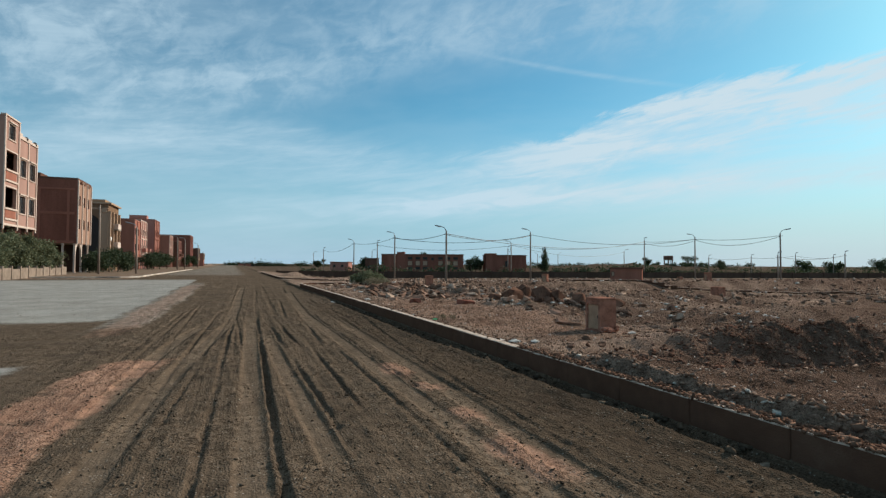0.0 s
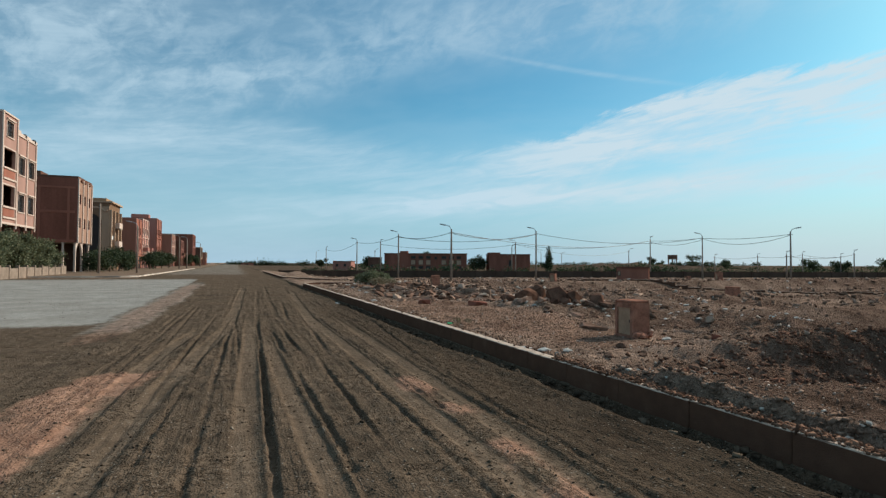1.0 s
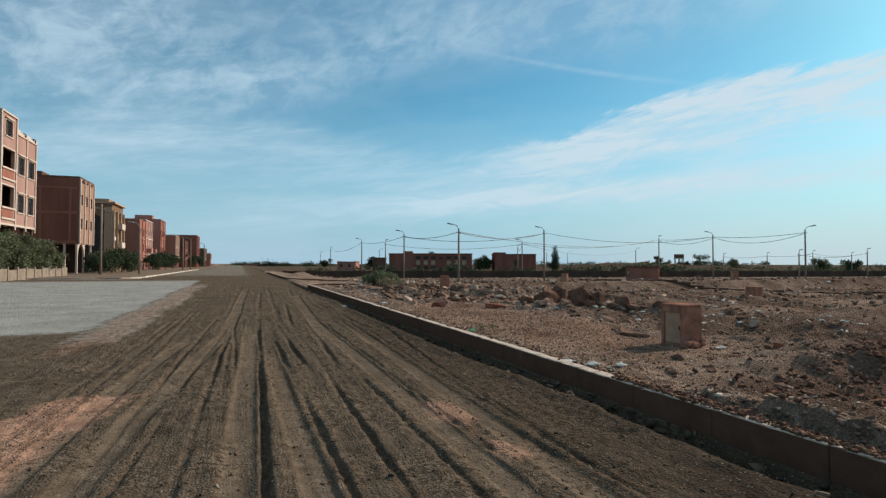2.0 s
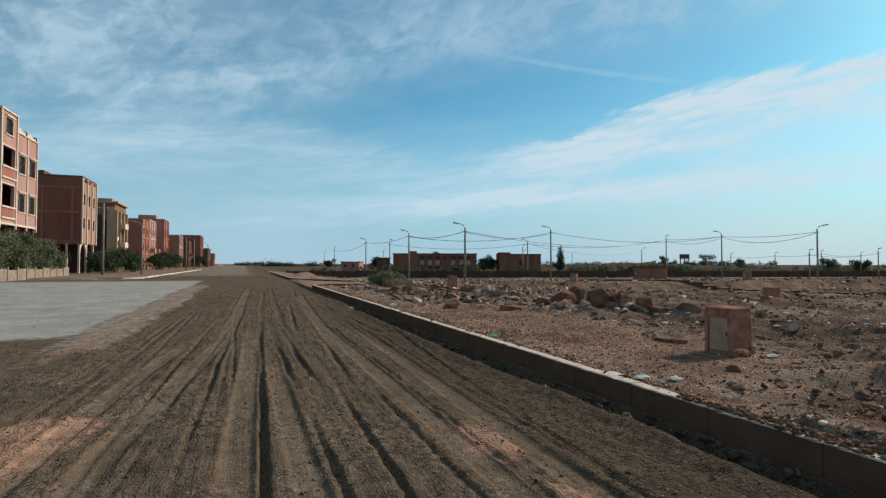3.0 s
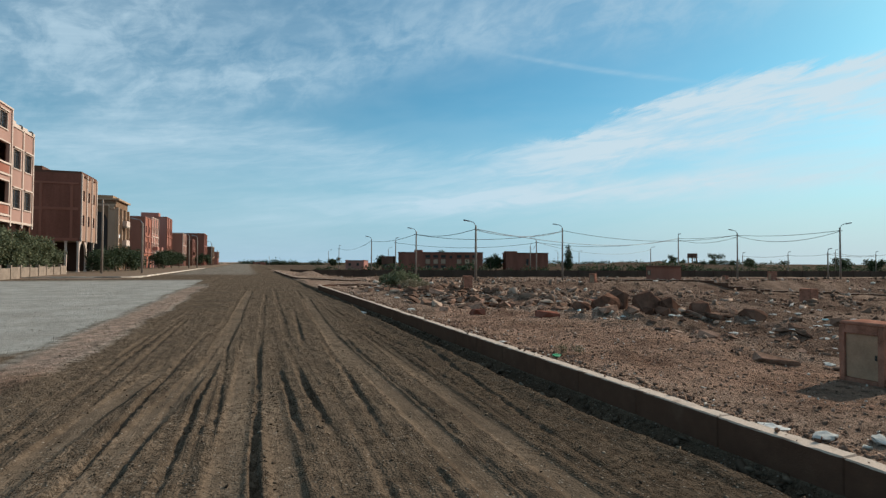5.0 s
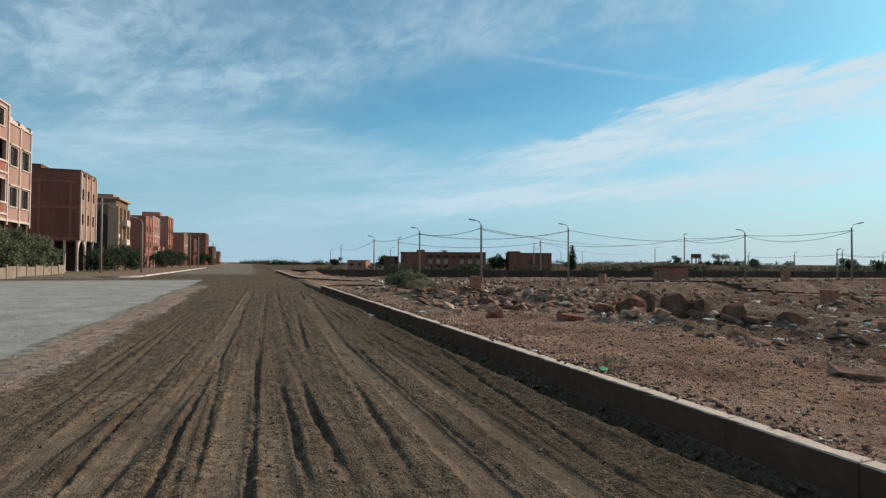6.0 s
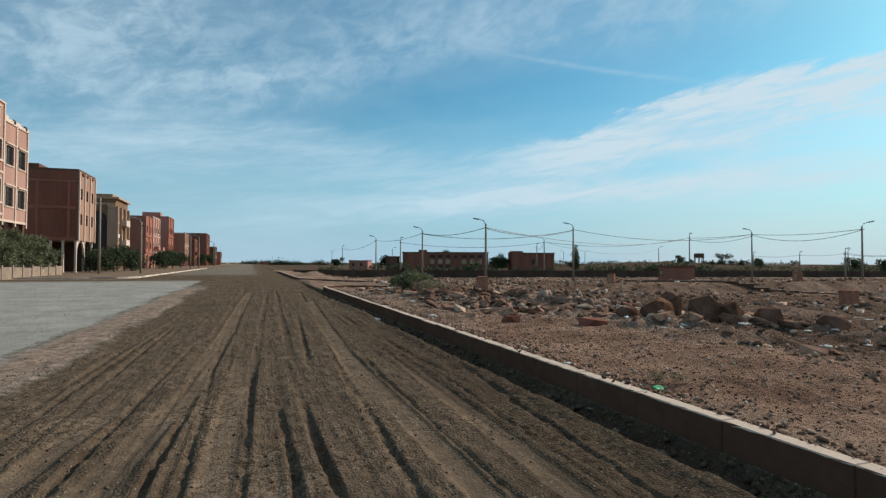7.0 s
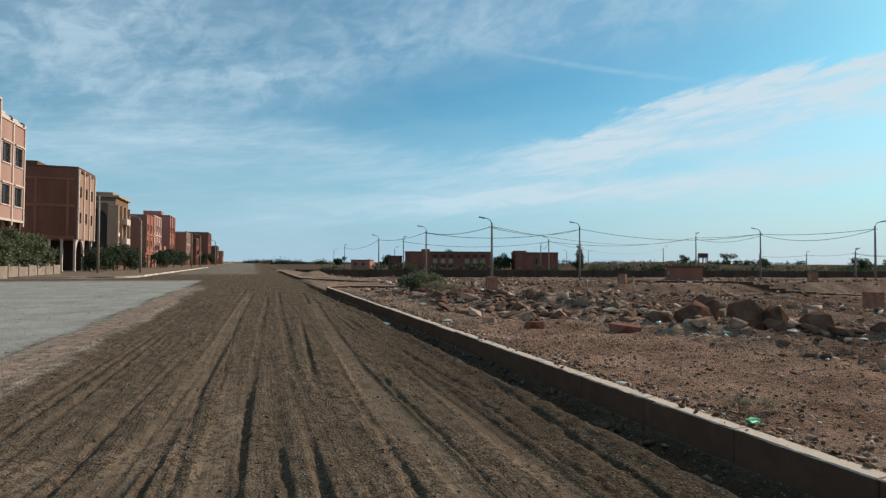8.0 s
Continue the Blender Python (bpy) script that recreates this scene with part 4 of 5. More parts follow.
plain_house(213, 223, 9.2, DULL_BROWN, SALMON, "brown house half hidden in the row", front=-18.0, bays=3, over=1.0)
plain_house(232, 247, 12.3, BRICK_RED, SALMON, "long brick-red block at the end of the row", front=-15.6, bays=4)
plain_house(268, 280, 8.2, DULL_BROWN, BEIGE, "low brown house at the far end of the street", front=-14.6, bays=3, floors=2)
plain_house(300, 312, 6.5, TERRACOTTA, BEIGE, "small far terracotta house", front=-14.0, bays=3, floors=2)
# ---------------------------------------------------------------- meter boxes on the plots
def meter_box(x, y, z, turn=0.0, mat=None):
    b = thing("meter_box", "small rendered brick meter box with a pale recessed door", "meter box", (x, y, z), group="meter boxes on the plots", turn=turn)
    mat = mat or BOXRENDER
    bm = boxes((0.06, 0, -0.3, 0.44, 0.50, 0.70), (0, 0, -0.3, 0.06, 0.06, 0.70), (0, 0.44, -0.3, 0.06, 0.50, 0.70), (0, 0.06, 0.60, 0.06, 0.44, 0.70), (0, 0.06, -0.3, 0.06, 0.44, 0.05))
    rng = random.Random(5)
    for v in bm.verts:
        v.co += Vector((rng.uniform(-1, 1), rng.uniform(-1, 1), rng.uniform(-1, 1))) * 0.006
    part("body", bm, mat, b)
    part("cap", boxes((-0.004, -0.004, 0.70, 0.444, 0.504, 0.748), bevel=0.014), BOXRENDER, b, "thin worn concrete cap")
    door = part("door", boxes((0.025, 0.062, 0.052, 0.045, 0.438, 0.598), bevel=0.004), BOXDOOR, b, "pale faded door panel")
    part("latch", boxes((0.012, 0.08, 0.30, 0.024, 0.10, 0.36)), IRON, door)
    bm = bmesh.new()
    for k in range(14):
        a = rng.uniform(0, 1)
        c = Vector((0.02 + 0.42 * a, -0.05 + rng.uniform(-0.05, 0.03), rng.uniform(0.0, 0.10)))
        bmesh.ops.create_icosphere(bm, subdivisions=1, radius=rng.uniform(0.04, 0.09), matrix=Matrix.Translation(c) @ Matrix.Diagonal((1, 0.8, 0.7, 1)))
    for v in bm.verts:
        v.co += Vector((rng.uniform(-1, 1), rng.uniform(-1, 1), rng.uniform(-1, 1))) * 0.012
    part("mortar_footing", bm, mat, b, "lumpy mortar at the foot")
    return b


BOXRENDER = plain("box_render", (0.33, 0.150, 0.100), 0.45, 5, 0.95, grain=0.01)
BOXDOOR = plain("faded_door_paint", (0.38, 0.228, 0.142), 0.25, 4, 0.8)
first_box = meter_box(7.52, 9.81, 0.02)
for x, y, turn, size in ((32.1, 28.7, 180, 1.38), (12.4, 35.0, -12, 1.15), (25.8, 41.0, 35, 0.95), (44.5, 41.0, -20, 1.15), (62.0, 62.0, -10, 1.15)):
    copy_thing(first_box, pose(x, y, ground_z(x, y) - 0.02, 0, 0, turn) @ Matrix.Scale(size, 4))


# ---------------------------------------------------------------- stones and rubble
def rock_mesh(name, seed, flat, block, mat):
    rng = random.Random(seed)
    bm = bmesh.new()
    # a broken lump: the hull of points strewn over a rough box or ball, so that it has flat faces and sharp arrises
    for k in range(13 if block else 22):
        d = Vector((rng.gauss(0, 1), rng.gauss(0, 1), rng.gauss(0, 1))).normalized()
        if block:
            d = Vector([max(-1.0, min(1.0, c * 2.2)) for c in d]) * rng.uniform(0.44, 0.54)
        else:
            d *= rng.uniform(0.42, 0.60)
        bm.verts.new((d.x, d.y, d.z * flat))
    hull = bmesh.ops.convex_hull(bm, input=bm.verts)
    bmesh.ops.delete(bm, geom=[g for g in hull["geom_interior"] if isinstance(g, bmesh.types.BMVert)], context="VERTS")
    bmesh.ops.dissolve_limit(bm, angle_limit=radians(9), verts=bm.verts, edges=bm.edges)
    bmesh.ops.triangulate(bm, faces=bm.faces)
    me = bpy.data.meshes.new(name)
    bm.to_mesh(me)
    bm.free()
    me.materials.append(mat)
    return me


ROUND = [rock_mesh("rock", k, 0.7 + 0.1 * (k % 3), False, ROCK) for k in range(5)]
BIG = [rock_mesh("boulder", 20 + k, 0.95, False, DARK_ROCK) for k in range(3)]
SLAB = [rock_mesh("concrete_slab", 40 + k, 0.42, True, ROCK) for k in range(3)]
BLOCK = [rock_mesh("block", 50 + k, 0.6, True, BRICK_RED) for k in range(2)]
PALE = [rock_mesh("stone", 60 + k, 0.65, False, PALE_ROCK) for k in range(3)]


def lay(name, me, x, y, size, label, category, group, turn=0.0, tilt=(0, 0), stretch=(1, 1, 1), sink=0.18):
    ob = new(name, me)
    ob.matrix_basis = pose(x, y, ground_z(x, y) + size * stretch[2] * (0.34 - sink), tilt[0], tilt[1], turn) @ Matrix.Diagonal((size * stretch[0], size * stretch[1], size * stretch[2], 1))
    return tagged(ob, label, category, group)


# the large pieces: name, x, y, size, turn, tilt, stretch
LARGE = (
    ("boulder", 10.9, 19.0, 0.98, 50, 6, (1.1, 0.9, 0.9)), ("boulder", 11.6, 17.7, 0.77, 15, -8, (1.3, 0.8, 0.7)), ("boulder", 9.7, 19.2, 0.59, 5, 8, (1.2, 0.8, 0.7)),
    ("boulder", 10.2, 18.6, 0.94, 20, 8, (1.2, 0.8, 0.75)), ("boulder", 11.2, 18.1, 1.05, -15, -6, (1.2, 0.9, 0.75)), ("boulder", 11.9, 18.5, 0.66, 35, 14, (1.1, 0.9, 0.8)), ("boulder", 10.6, 17.4, 0.47, 70, 5, (1.2, 0.9, 0.8)), ("boulder", 12.3, 17.2, 0.88, 60, 12, (1.2, 0.8, 0.7)),
    ("boulder", 13.2, 16.4, 0.72, 10, 5, (1.3, 0.8, 0.6)), ("boulder", 10.9, 17.2, 0.55, 80, 0, (1.1, 0.9, 0.7)),
    ("concrete_slab", 7.85, 11.45, 0.50, -25, 12, (1.3, 0.5, 0.6)), ("concrete_slab", 9.6, 17.8, 0.48, 10, -10, (1.2, 0.6, 0.8)), ("concrete_slab", 9.0, 13.8, 0.32, -35, 22, (1.2, 0.6, 0.9)),
    ("concrete_slab", 12.6, 14.6, 0.40, -20, 14, (1.4, 0.6, 0.8)), ("concrete_slab", 8.6, 22.4, 0.56, 35, 18, (1.5, 0.5, 0.5)), ("concrete_slab", 7.3, 24.6, 0.60, -10, 25, (1.6, 0.4, 0.5)),
    ("concrete_slab", 9.2, 24.0, 0.64, 50, -18, (1.5, 0.5, 0.5)), ("concrete_slab", 14.5, 19.5, 0.48, -30, 10, (1.5, 0.7, 0.7)), ("concrete_slab", 6.3, 27.4, 0.48, 20, 15, (1.4, 0.5, 0.6)),
    ("block", 8.05, 18.35, 0.55, 8, 4, (1.15, 0.7, 0.8)), ("block", 6.4, 19.2, 0.32, 15, 0, (1.1, 0.9, 1.0)), ("block", 7.0, 29.0, 0.5, -20, 10, (1.0, 0.8, 1.0)),
    ("block", 11.0, 27.0, 0.55, 30, 6, (1.2, 0.8, 0.9)), ("block", 9.1, 9.2, 0.22, 30, 12, (1.3, 0.8, 0.8)), ("block", 13.8, 24.2, 0.5, -15, 8, (1.3, 0.8, 0.8)),
)
WORDS = {"boulder": ("large dark brown boulder lying in the rubble", "rock", BIG), "concrete_slab": ("broken earth-stained concrete slab lying tilted", "rubble slab", SLAB),
         "block": ("reddish broken masonry block on the ground", "masonry block", BLOCK)}
for k, (name, x, y, size, turn, tilt, stretch) in enumerate(LARGE):
    label, cat, meshes = WORDS[name]
    lay(name, meshes[k % len(meshes)], x, y, size, label, cat, name.replace("_", " ") + "s in the rubble", turn, (tilt, tilt * 0.6), stretch)

far_lumps, near_lumps = [], 0
rng = random.Random(11)
# rubble strewn in bands: x, y, spread x, spread y, how many, size from, size to
BANDS = ((7.6, 25.5, 1.4, 3.2, 300, 0.10, 0.46), (9.4, 21.6, 1.5, 1.8, 150, 0.10, 0.40), (6.0, 30.5, 0.9, 3.4, 50, 0.10, 0.36), (11.5, 17.6, 1.8, 1.0, 70, 0.08, 0.40), (14.0, 24.0, 3.5, 3.0, 90, 0.10, 0.40),
         (9.7, 14.2, 1.5, 1.4, 50, 0.05, 0.26), (6.8, 14.5, 1.2, 4.0, 22, 0.03, 0.08), (8.8, 8.4, 1.6, 1.2, 24, 0.05, 0.20), (6.0, 7.6, 0.6, 1.0, 14, 0.04, 0.18), (14.5, 15.5, 2.6, 2.2, 34, 0.12, 0.45))
for cx, cy, sx, sy, count, lo, hi in BANDS:
    for k in range(count):
        x, y = cx + rng.gauss(0, sx * 0.7), cy + rng.gauss(0, sy * 0.7)
        if x < 4.5:
            continue
        size = lo + (hi - lo) * rng.random() ** 2.2
        pale = rng.random() < 0.20
        me = rng.choice(PALE) if pale else rng.choice(ROUND + SLAB + SLAB)
        if not pale:
            near_lumps += y < 23.5
            if y >= 23.5 or near_lumps > 270:
                m = pose(x, y, ground_z(x, y) + size * 0.13, rng.uniform(-20, 20), rng.uniform(-20, 20), rng.uniform(0, 360))
                far_lumps.append((me, m @ Matrix.Diagonal((size * rng.uniform(0.9, 1.5), size * rng.uniform(0.7, 1.1), size * rng.uniform(0.6, 1.0), 1))))
                continue
        lay("stone" if pale else "rock", me, x, y, size, "pale dusty stone lying in the rubble" if pale else "brown lump of rubble on the waste ground", "stone" if pale else "rock",
            "pale stones" if pale else "rubble lumps", rng.uniform(0, 360), (rng.uniform(-20, 20), rng.uniform(-20, 20)), (rng.uniform(0.9, 1.5), rng.uniform(0.7, 1.1), rng.uniform(0.6, 1.0)))


lump_verts, lump_faces = [], []
for me, m in far_lumps:
    at = len(lump_verts)
    lump_verts += [m @ v.co for v in me.vertices]
    lump_faces += [tuple(at + i for i in p.vertices) for p in me.polygons]
tagged(pydata("rubble", lump_verts, lump_faces, ROCK), "ridge of broken brown rubble beyond the boulders", "rubble", kind="stuff")


def strewn(name, label, category, count, area, sizes, mat, seed, keep=lambda x, y: np.ones_like(x, bool), flat=0.7, bed=None):
    """Loose stones past counting, as one mesh."""
    r = np.random.RandomState(seed)
    x, y = area(r, count)
    ok = keep(x, y)
    x, y = x[ok], y[ok]
    count = len(x)
    corner = np.array([(a, b, c) for a in (-1, 1) for b in (-1, 1) for c in (-1, 1)]) * 0.62
    quad = np.array([(0, 1, 3, 2), (4, 6, 7, 5), (0, 4, 5, 1), (2, 3, 7, 6), (0, 2, 6, 4), (1, 5, 7, 3)])
    size = sizes[0] + (sizes[1] - sizes[0]) * r.rand(count) ** 5
    pts = corner[None] * (1 + r.uniform(-0.62, 0.42, (count, 8, 3))) * np.stack([r.uniform(0.7, 1.7, count), r.uniform(0.5, 1.1, count), r.uniform(0.25, 0.9, count) * flat / 0.7], -1)[:, None]
    a, tip = r.uniform(0, math.tau, count), r.normal(0, 0.45, count)
    c, s = np.cos(tip)[:, None], np.sin(tip)[:, None]
    pts = np.stack([pts[..., 0] * c - pts[..., 2] * s, pts[..., 1], pts[..., 0] * s + pts[..., 2] * c], -1)
    c, s = np.cos(a)[:, None], np.sin(a)[:, None]
    px, py = pts[..., 0] * c - pts[..., 1] * s, pts[..., 0] * s + pts[..., 1] * c
    half = (size / 2)[:, None]
    z = height_at(x, y) if bed is None else bed + 0 * x
    v = np.stack([x[:, None] + px * half, y[:, None] + py * half, z[:, None] + (pts[..., 2] + 0.25) * half], -1).reshape(-1, 3)
    f = (quad[None] + (np.arange(count) * 8)[:, None, None]).reshape(-1, 4)
    me = bpy.data.meshes.new(name)
    me.vertices.add(len(v))
    me.vertices.foreach_set("co", v.ravel())
    me.loops.add(f.size)
    me.loops.foreach_set("vertex_index", f.ravel())
    me.polygons.add(len(f))
    me.polygons.foreach_set("loop_start", np.arange(len(f)) * 4)
    me.update(calc_edges=True)
    me.materials.append(mat)
    return tagged(new(name, me), label, category, kind="stuff")


def island_stone(name, stops, rough=0.95):
    m, n, shader = material(name, rough)
    rnd = n.add("NewGeometry").outputs["Random Per Island"]
    ramp = n.add("ValToRGB")
    for k, (at, c) in enumerate(stops):
        e = ramp.color_ramp.elements[k] if k < 2 else ramp.color_ramp.elements.new(at)
        e.position, e.color = at, (*c, 1)
    n.link(rnd, ramp.inputs[0])
    fine = n.noise(place_vec(n), 60, 4, 0.6)
    n.link(n.mix(n.math("MULTIPLY", fine, 0.5), ramp.outputs[0], (0.12, 0.08, 0.06)), shader.inputs["Base Color"])
    bump(n, shader, fine, 0.5, 0.01)
    return m


WASTE_STONE = island_stone("waste_stones", ((0.0, (0.125, 0.074, 0.051)), (0.985, (0.74, 0.66, 0.56)), (0.60, (0.295, 0.187, 0.130)), (0.92, (0.47, 0.325, 0.238))))
CRUMBS = island_stone("soil_crumbs", ((0.0, (0.08, 0.038, 0.024)), (0.985, (0.36, 0.21, 0.14)), (0.60, (0.20, 0.105, 0.066)), (0.93, (0.28, 0.16, 0.105))))
ROAD_STONE = island_stone("road_grit", ((0.0, (0.05, 0.036, 0.025)), (0.985, (0.30, 0.24, 0.175)), (0.60, (0.13, 0.096, 0.064)), (0.96, (0.19, 0.142, 0.098))))


def wedge(x0, x1, y0, y1, px=1.6, py=1.8):
    return lambda r, n: (x0 + (x1 - x0) * r.rand(n) ** px, y0 + (y1 - y0) * r.rand(n) ** py)


strewn("rubble", "loose brown stones and rubble covering the waste ground", "rubble", 75000, wedge(4.3, 19, 2.2, 28, 1.5, 1.25), (0.010, 0.058), WASTE_STONE, 3)
strewn("rubble", "fist-sized brown rubble strewn over the waste ground", "rubble", 14000, wedge(8.0, 28, 3.0, 38, 1.0, 0.9), (0.02, 0.17), WASTE_STONE, 9)
strewn("rubble", "larger brown rubble scattered across the far plots", "rubble", 15000, wedge(9, 85, 20, 92, 1.2, 1.3), (0.05, 0.50), WASTE_STONE, 4)
strewn("gravel", "grit and small stones on the dirt road", "gravel", 16000, wedge(-2.3, 3.9, 2.2, 30, 1.0, 1.9), (0.006, 0.040), ROAD_STONE, 5)
strewn("gravel", "loose stones fallen along the kerb trench", "gravel", 2200, wedge(3.6, 4.08, 2.0, 36, 0.7, 1.3), (0.012, 0.15), ROAD_STONE, 6)
strewn("gravel", "grey stones on the gravel street", "gravel", 3000, wedge(-14, -1.8, 7.0, 45, 0.6, 1.4), (0.008, 0.035), ROAD_STONE, 7)
strewn("spoil", "crumbs of red soil spilt over the top of the kerb", "soil", 7000, lambda r, n: (4.27 - 0.16 * r.rand(n) ** np.where(np.arange(n) % 16 == 0, 4.0, 1.2), np.where(np.arange(n) % 16 == 0, 7.0 + 22 * r.rand(n), 1.2 + 6.2 * r.rand(n) ** 1.5)), (0.010, 0.075), CRUMBS, 14, bed=KERB_TOP)
strewn("spoil", "red soil and stones spilt against the back of the kerb", "soil", 9000, lambda r, n: (4.27 + 0.55 * r.rand(n) ** 1.8, 1.5 + 34 * r.rand(n) ** 1.7), (0.010, 0.10), WASTE_STONE, 12)
strewn("spoil", "clods of dark red soil on the spoil heap", "soil", 5000, lambda r, n: (9.6 + 1.9 * r.randn(n), 7.0 + 0.8 * r.randn(n)), (0.012, 0.11), DARK_ROCK, 8, lambda x, y: x > 5.6)


# ---------------------------------------------------------------- litter
def crumple(name, seed, mat):
    bm = bmesh.new()
    bmesh.ops.create_icosphere(bm, subdivisions=2, radius=0.5)
    off = Vector((seed, seed * 2.1, seed * 0.7))
    for v in bm.verts:
        v.co *= 0.75 + 0.9 * abs(noise.noise(v.co * 2.6 + off))
        v.co += noise.noise_vector(v.co * 5 + off) * 0.09
        v.co.z = v.co.z * 0.45 + 0.1
    me = bpy.data.meshes.new(name)
    bm.to_mesh(me)
    bm.free()
    me.materials.append(mat)
    return me


BAGS = [crumple("plastic_bag", 3 + 2 * k, PLASTIC) for k in range(4)]
GREEN_BAG, BLUE_BAG = crumple("plastic_bag", 31, GREEN_PLASTIC), crumple("plastic_bag", 37, BLUE_PLASTIC)


def litter(me, x, y, size, label, turn=0.0, z=None):
    ob = new("plastic_bag", me)
    ob.matrix_basis = pose(x, y, ground_z(x, y) + 0.02 * size if z is None else z, 0, 0, turn) @ Matrix.Diagonal((size * 1.3, size * 0.8, size * 0.8, 1))
    return tagged(ob, label, "litter", "plastic litter")


litter(GREEN_BAG, 4.58, 12.25, 0.12, "crumpled bright green plastic bag behind the kerb", z=0.16)
for k, (x, y, size) in enumerate(((4.72, 8.55, 0.20), (4.98, 8.30, 0.17), (4.58, 8.90, 0.20), (4.55, 13.9, 0.12), (8.35, 9.75, 0.20), (8.1, 10.4, 0.14), (3.72, 21.9, 0.34), (4.9, 20.6, 0.22))):
    litter(BAGS[k % 4], x, y, size, "dirty white plastic scrap on the ground", k * 47)
rng = random.Random(23)
for k in range(210):
    x, y = (rng.gauss(15.0, 3.4), rng.gauss(16.5, 2.8)) if k < 130 else (rng.uniform(5.5, 14), rng.uniform(18, 34))
    if x > 8.5 or (x > 5 and y > 20):
        blue = k % 19 == 3
        litter(BLUE_BAG if blue else BAGS[k % 4], x, y, rng.uniform(0.06, 0.20), "pale blue plastic scrap in the rubble" if blue else "dirty white plastic scrap in the rubble", rng.uniform(0, 360))


# ---------------------------------------------------------------- plants
def leaves(bm, centre, reach, count, size, rng, squash=1.0, clump=6):
    """Small leaves in uneven clumps filling a rounded crown."""
    c = Vector(centre)
    for k in range(count // clump):
        d = Vector((rng.gauss(0, 1), rng.gauss(0, 1), rng.gauss(0, 1))).normalized()
        r = rng.uniform(0.35, 1.0) ** 0.5 * (0.8 + 0.5 * noise.noise(d * 1.7 + c))
        p = c + Vector((d.x * reach, d.y * reach, d.z * reach * squash)) * r
        for _ in range(clump):
            q = p + Vector((rng.gauss(0, 1), rng.gauss(0, 1), rng.gauss(0, 1))) * size * 1.1
            a = Vector((rng.gauss(0, 1), rng.gauss(0, 1), rng.gauss(0, 1))).normalized() * size
            b = a.cross(Vector((rng.gauss(0, 1), rng.gauss(0, 1), rng.gauss(0, 1)))).normalized() * size * 0.45
            bm.faces.new([bm.verts.new(v) for v in (q - a, q + b, q + a, q - b)])


def tree(name, label, x, y, z, tall, crowns, trunk_r, leaf, leaf_size, count, seed, group, category="tree"):
    """crowns: dx, dy, height as a share, reach, squash."""
    rng = random.Random(seed)
    t = thing(name, label, category, (x, y, z), group)
    bm = bmesh.new()
    lean = Vector((rng.uniform(-0.1, 0.1), rng.uniform(-0.1, 0.1), 0)) * tall
    tube(bm, [Vector((0, 0, -0.2)), Vector((0, 0, tall * 0.2)) + lean * 0.2, Vector((0, 0, tall * 0.5)) + lean * 0.6, Vector((0, 0, tall * 0.85)) + lean],
         [trunk_r * 1.25, trunk_r, trunk_r * 0.7, trunk_r * 0.2], 7)
    for dx, dy, h, reach, squash in crowns:
        start = Vector((0, 0, tall * h * 0.55)) + lean * h * 0.5
        tube(bm, [start, start.lerp(Vector((dx, dy, tall * h)), 0.55) + Vector((0, 0, 0.1)), Vector((dx, dy, tall * h))], [trunk_r * 0.5, trunk_r * 0.3, trunk_r * 0.08], 5)
    part("trunk", bm, BARK, t)
    bm = bmesh.new()
    for dx, dy, h, reach, squash in crowns:
        leaves(bm, (dx, dy, tall * h), reach, int(count * reach * reach / sum(c[3] ** 2 for c in crowns)), leaf_size, rng, squash)
    part("crown", bm, leaf, t)
    return t


rng = random.Random(41)
for k in range(8):      # olive-like shrubs behind the low wall
    y = 53.5 + k * 2.5
    tall = (3.9, 4.4, 4.2, 4.6, 4.4, 4.0, 4.1, 3.5, 2.7)[k]
    tree("shrub", "grey-green olive shrub crowding over a low wall", -19.0 + rng.uniform(-0.3, 0.2), y, 0.1, tall,
         [(rng.uniform(-0.6, 0.6), rng.uniform(-0.9, 0.9), h, r, 0.75) for h, r in ((0.72, 1.2), (0.5, 1.4), (0.55, 1.2), (0.3, 1.1), (0.8, 0.8))], 0.09, LEAF, 0.13, 4200, 100 + k, "shrubs by the pink house", "shrub")
for k, (x, y, tall) in enumerate(((-17.0, 84.5, 3.0), (-16.6, 90.5, 3.4), (-16.4, 95.5, 3.6), (-16.2, 100.5, 3.2), (-16.0, 124.0, 3.6), (-15.8, 131.0, 4.0), (-15.4, 138.0, 3.8), (-15.0, 148.0, 4.0), (-14.6, 205.0, 4.5), (-13.8, 228.0, 4.5))):
    tree("street_tree", "small dark street tree in front of the houses", x, y, 0.1, tall,
         [(rng.uniform(-0.6, 0.6), rng.uniform(-0.8, 0.8), h, r, 0.8) for h, r in ((0.75, 1.3), (0.55, 1.7), (0.6, 1.4), (0.36, 1.3))], 0.11, LEAF_DARK, 0.16, 2600, 200 + k, "street trees")

tree("shrub", "low green bush in the rubble beside the kerb", 6.9, 29.4, ground_z(6.9, 29.4), 0.95,
     [(0.0, 0.0, 0.5, 0.62, 0.6), (0.55, 0.2, 0.45, 0.5, 0.6), (-0.5, 0.1, 0.4, 0.45, 0.6), (0.9, 0.5, 0.35, 0.45, 0.6)], 0.03, LEAF, 0.05, 4200, 301, "bushes in the rubble", "shrub")
tree("shrub", "dry tan scrub beside the green bush", 6.6, 26.6, ground_z(6.6, 26.6), 0.6,
     [(0, 0, 0.5, 0.5, 0.5), (0.6, 0.3, 0.4, 0.45, 0.5)], 0.02, SCRUB, 0.035, 1800, 302, "bushes in the rubble", "shrub")
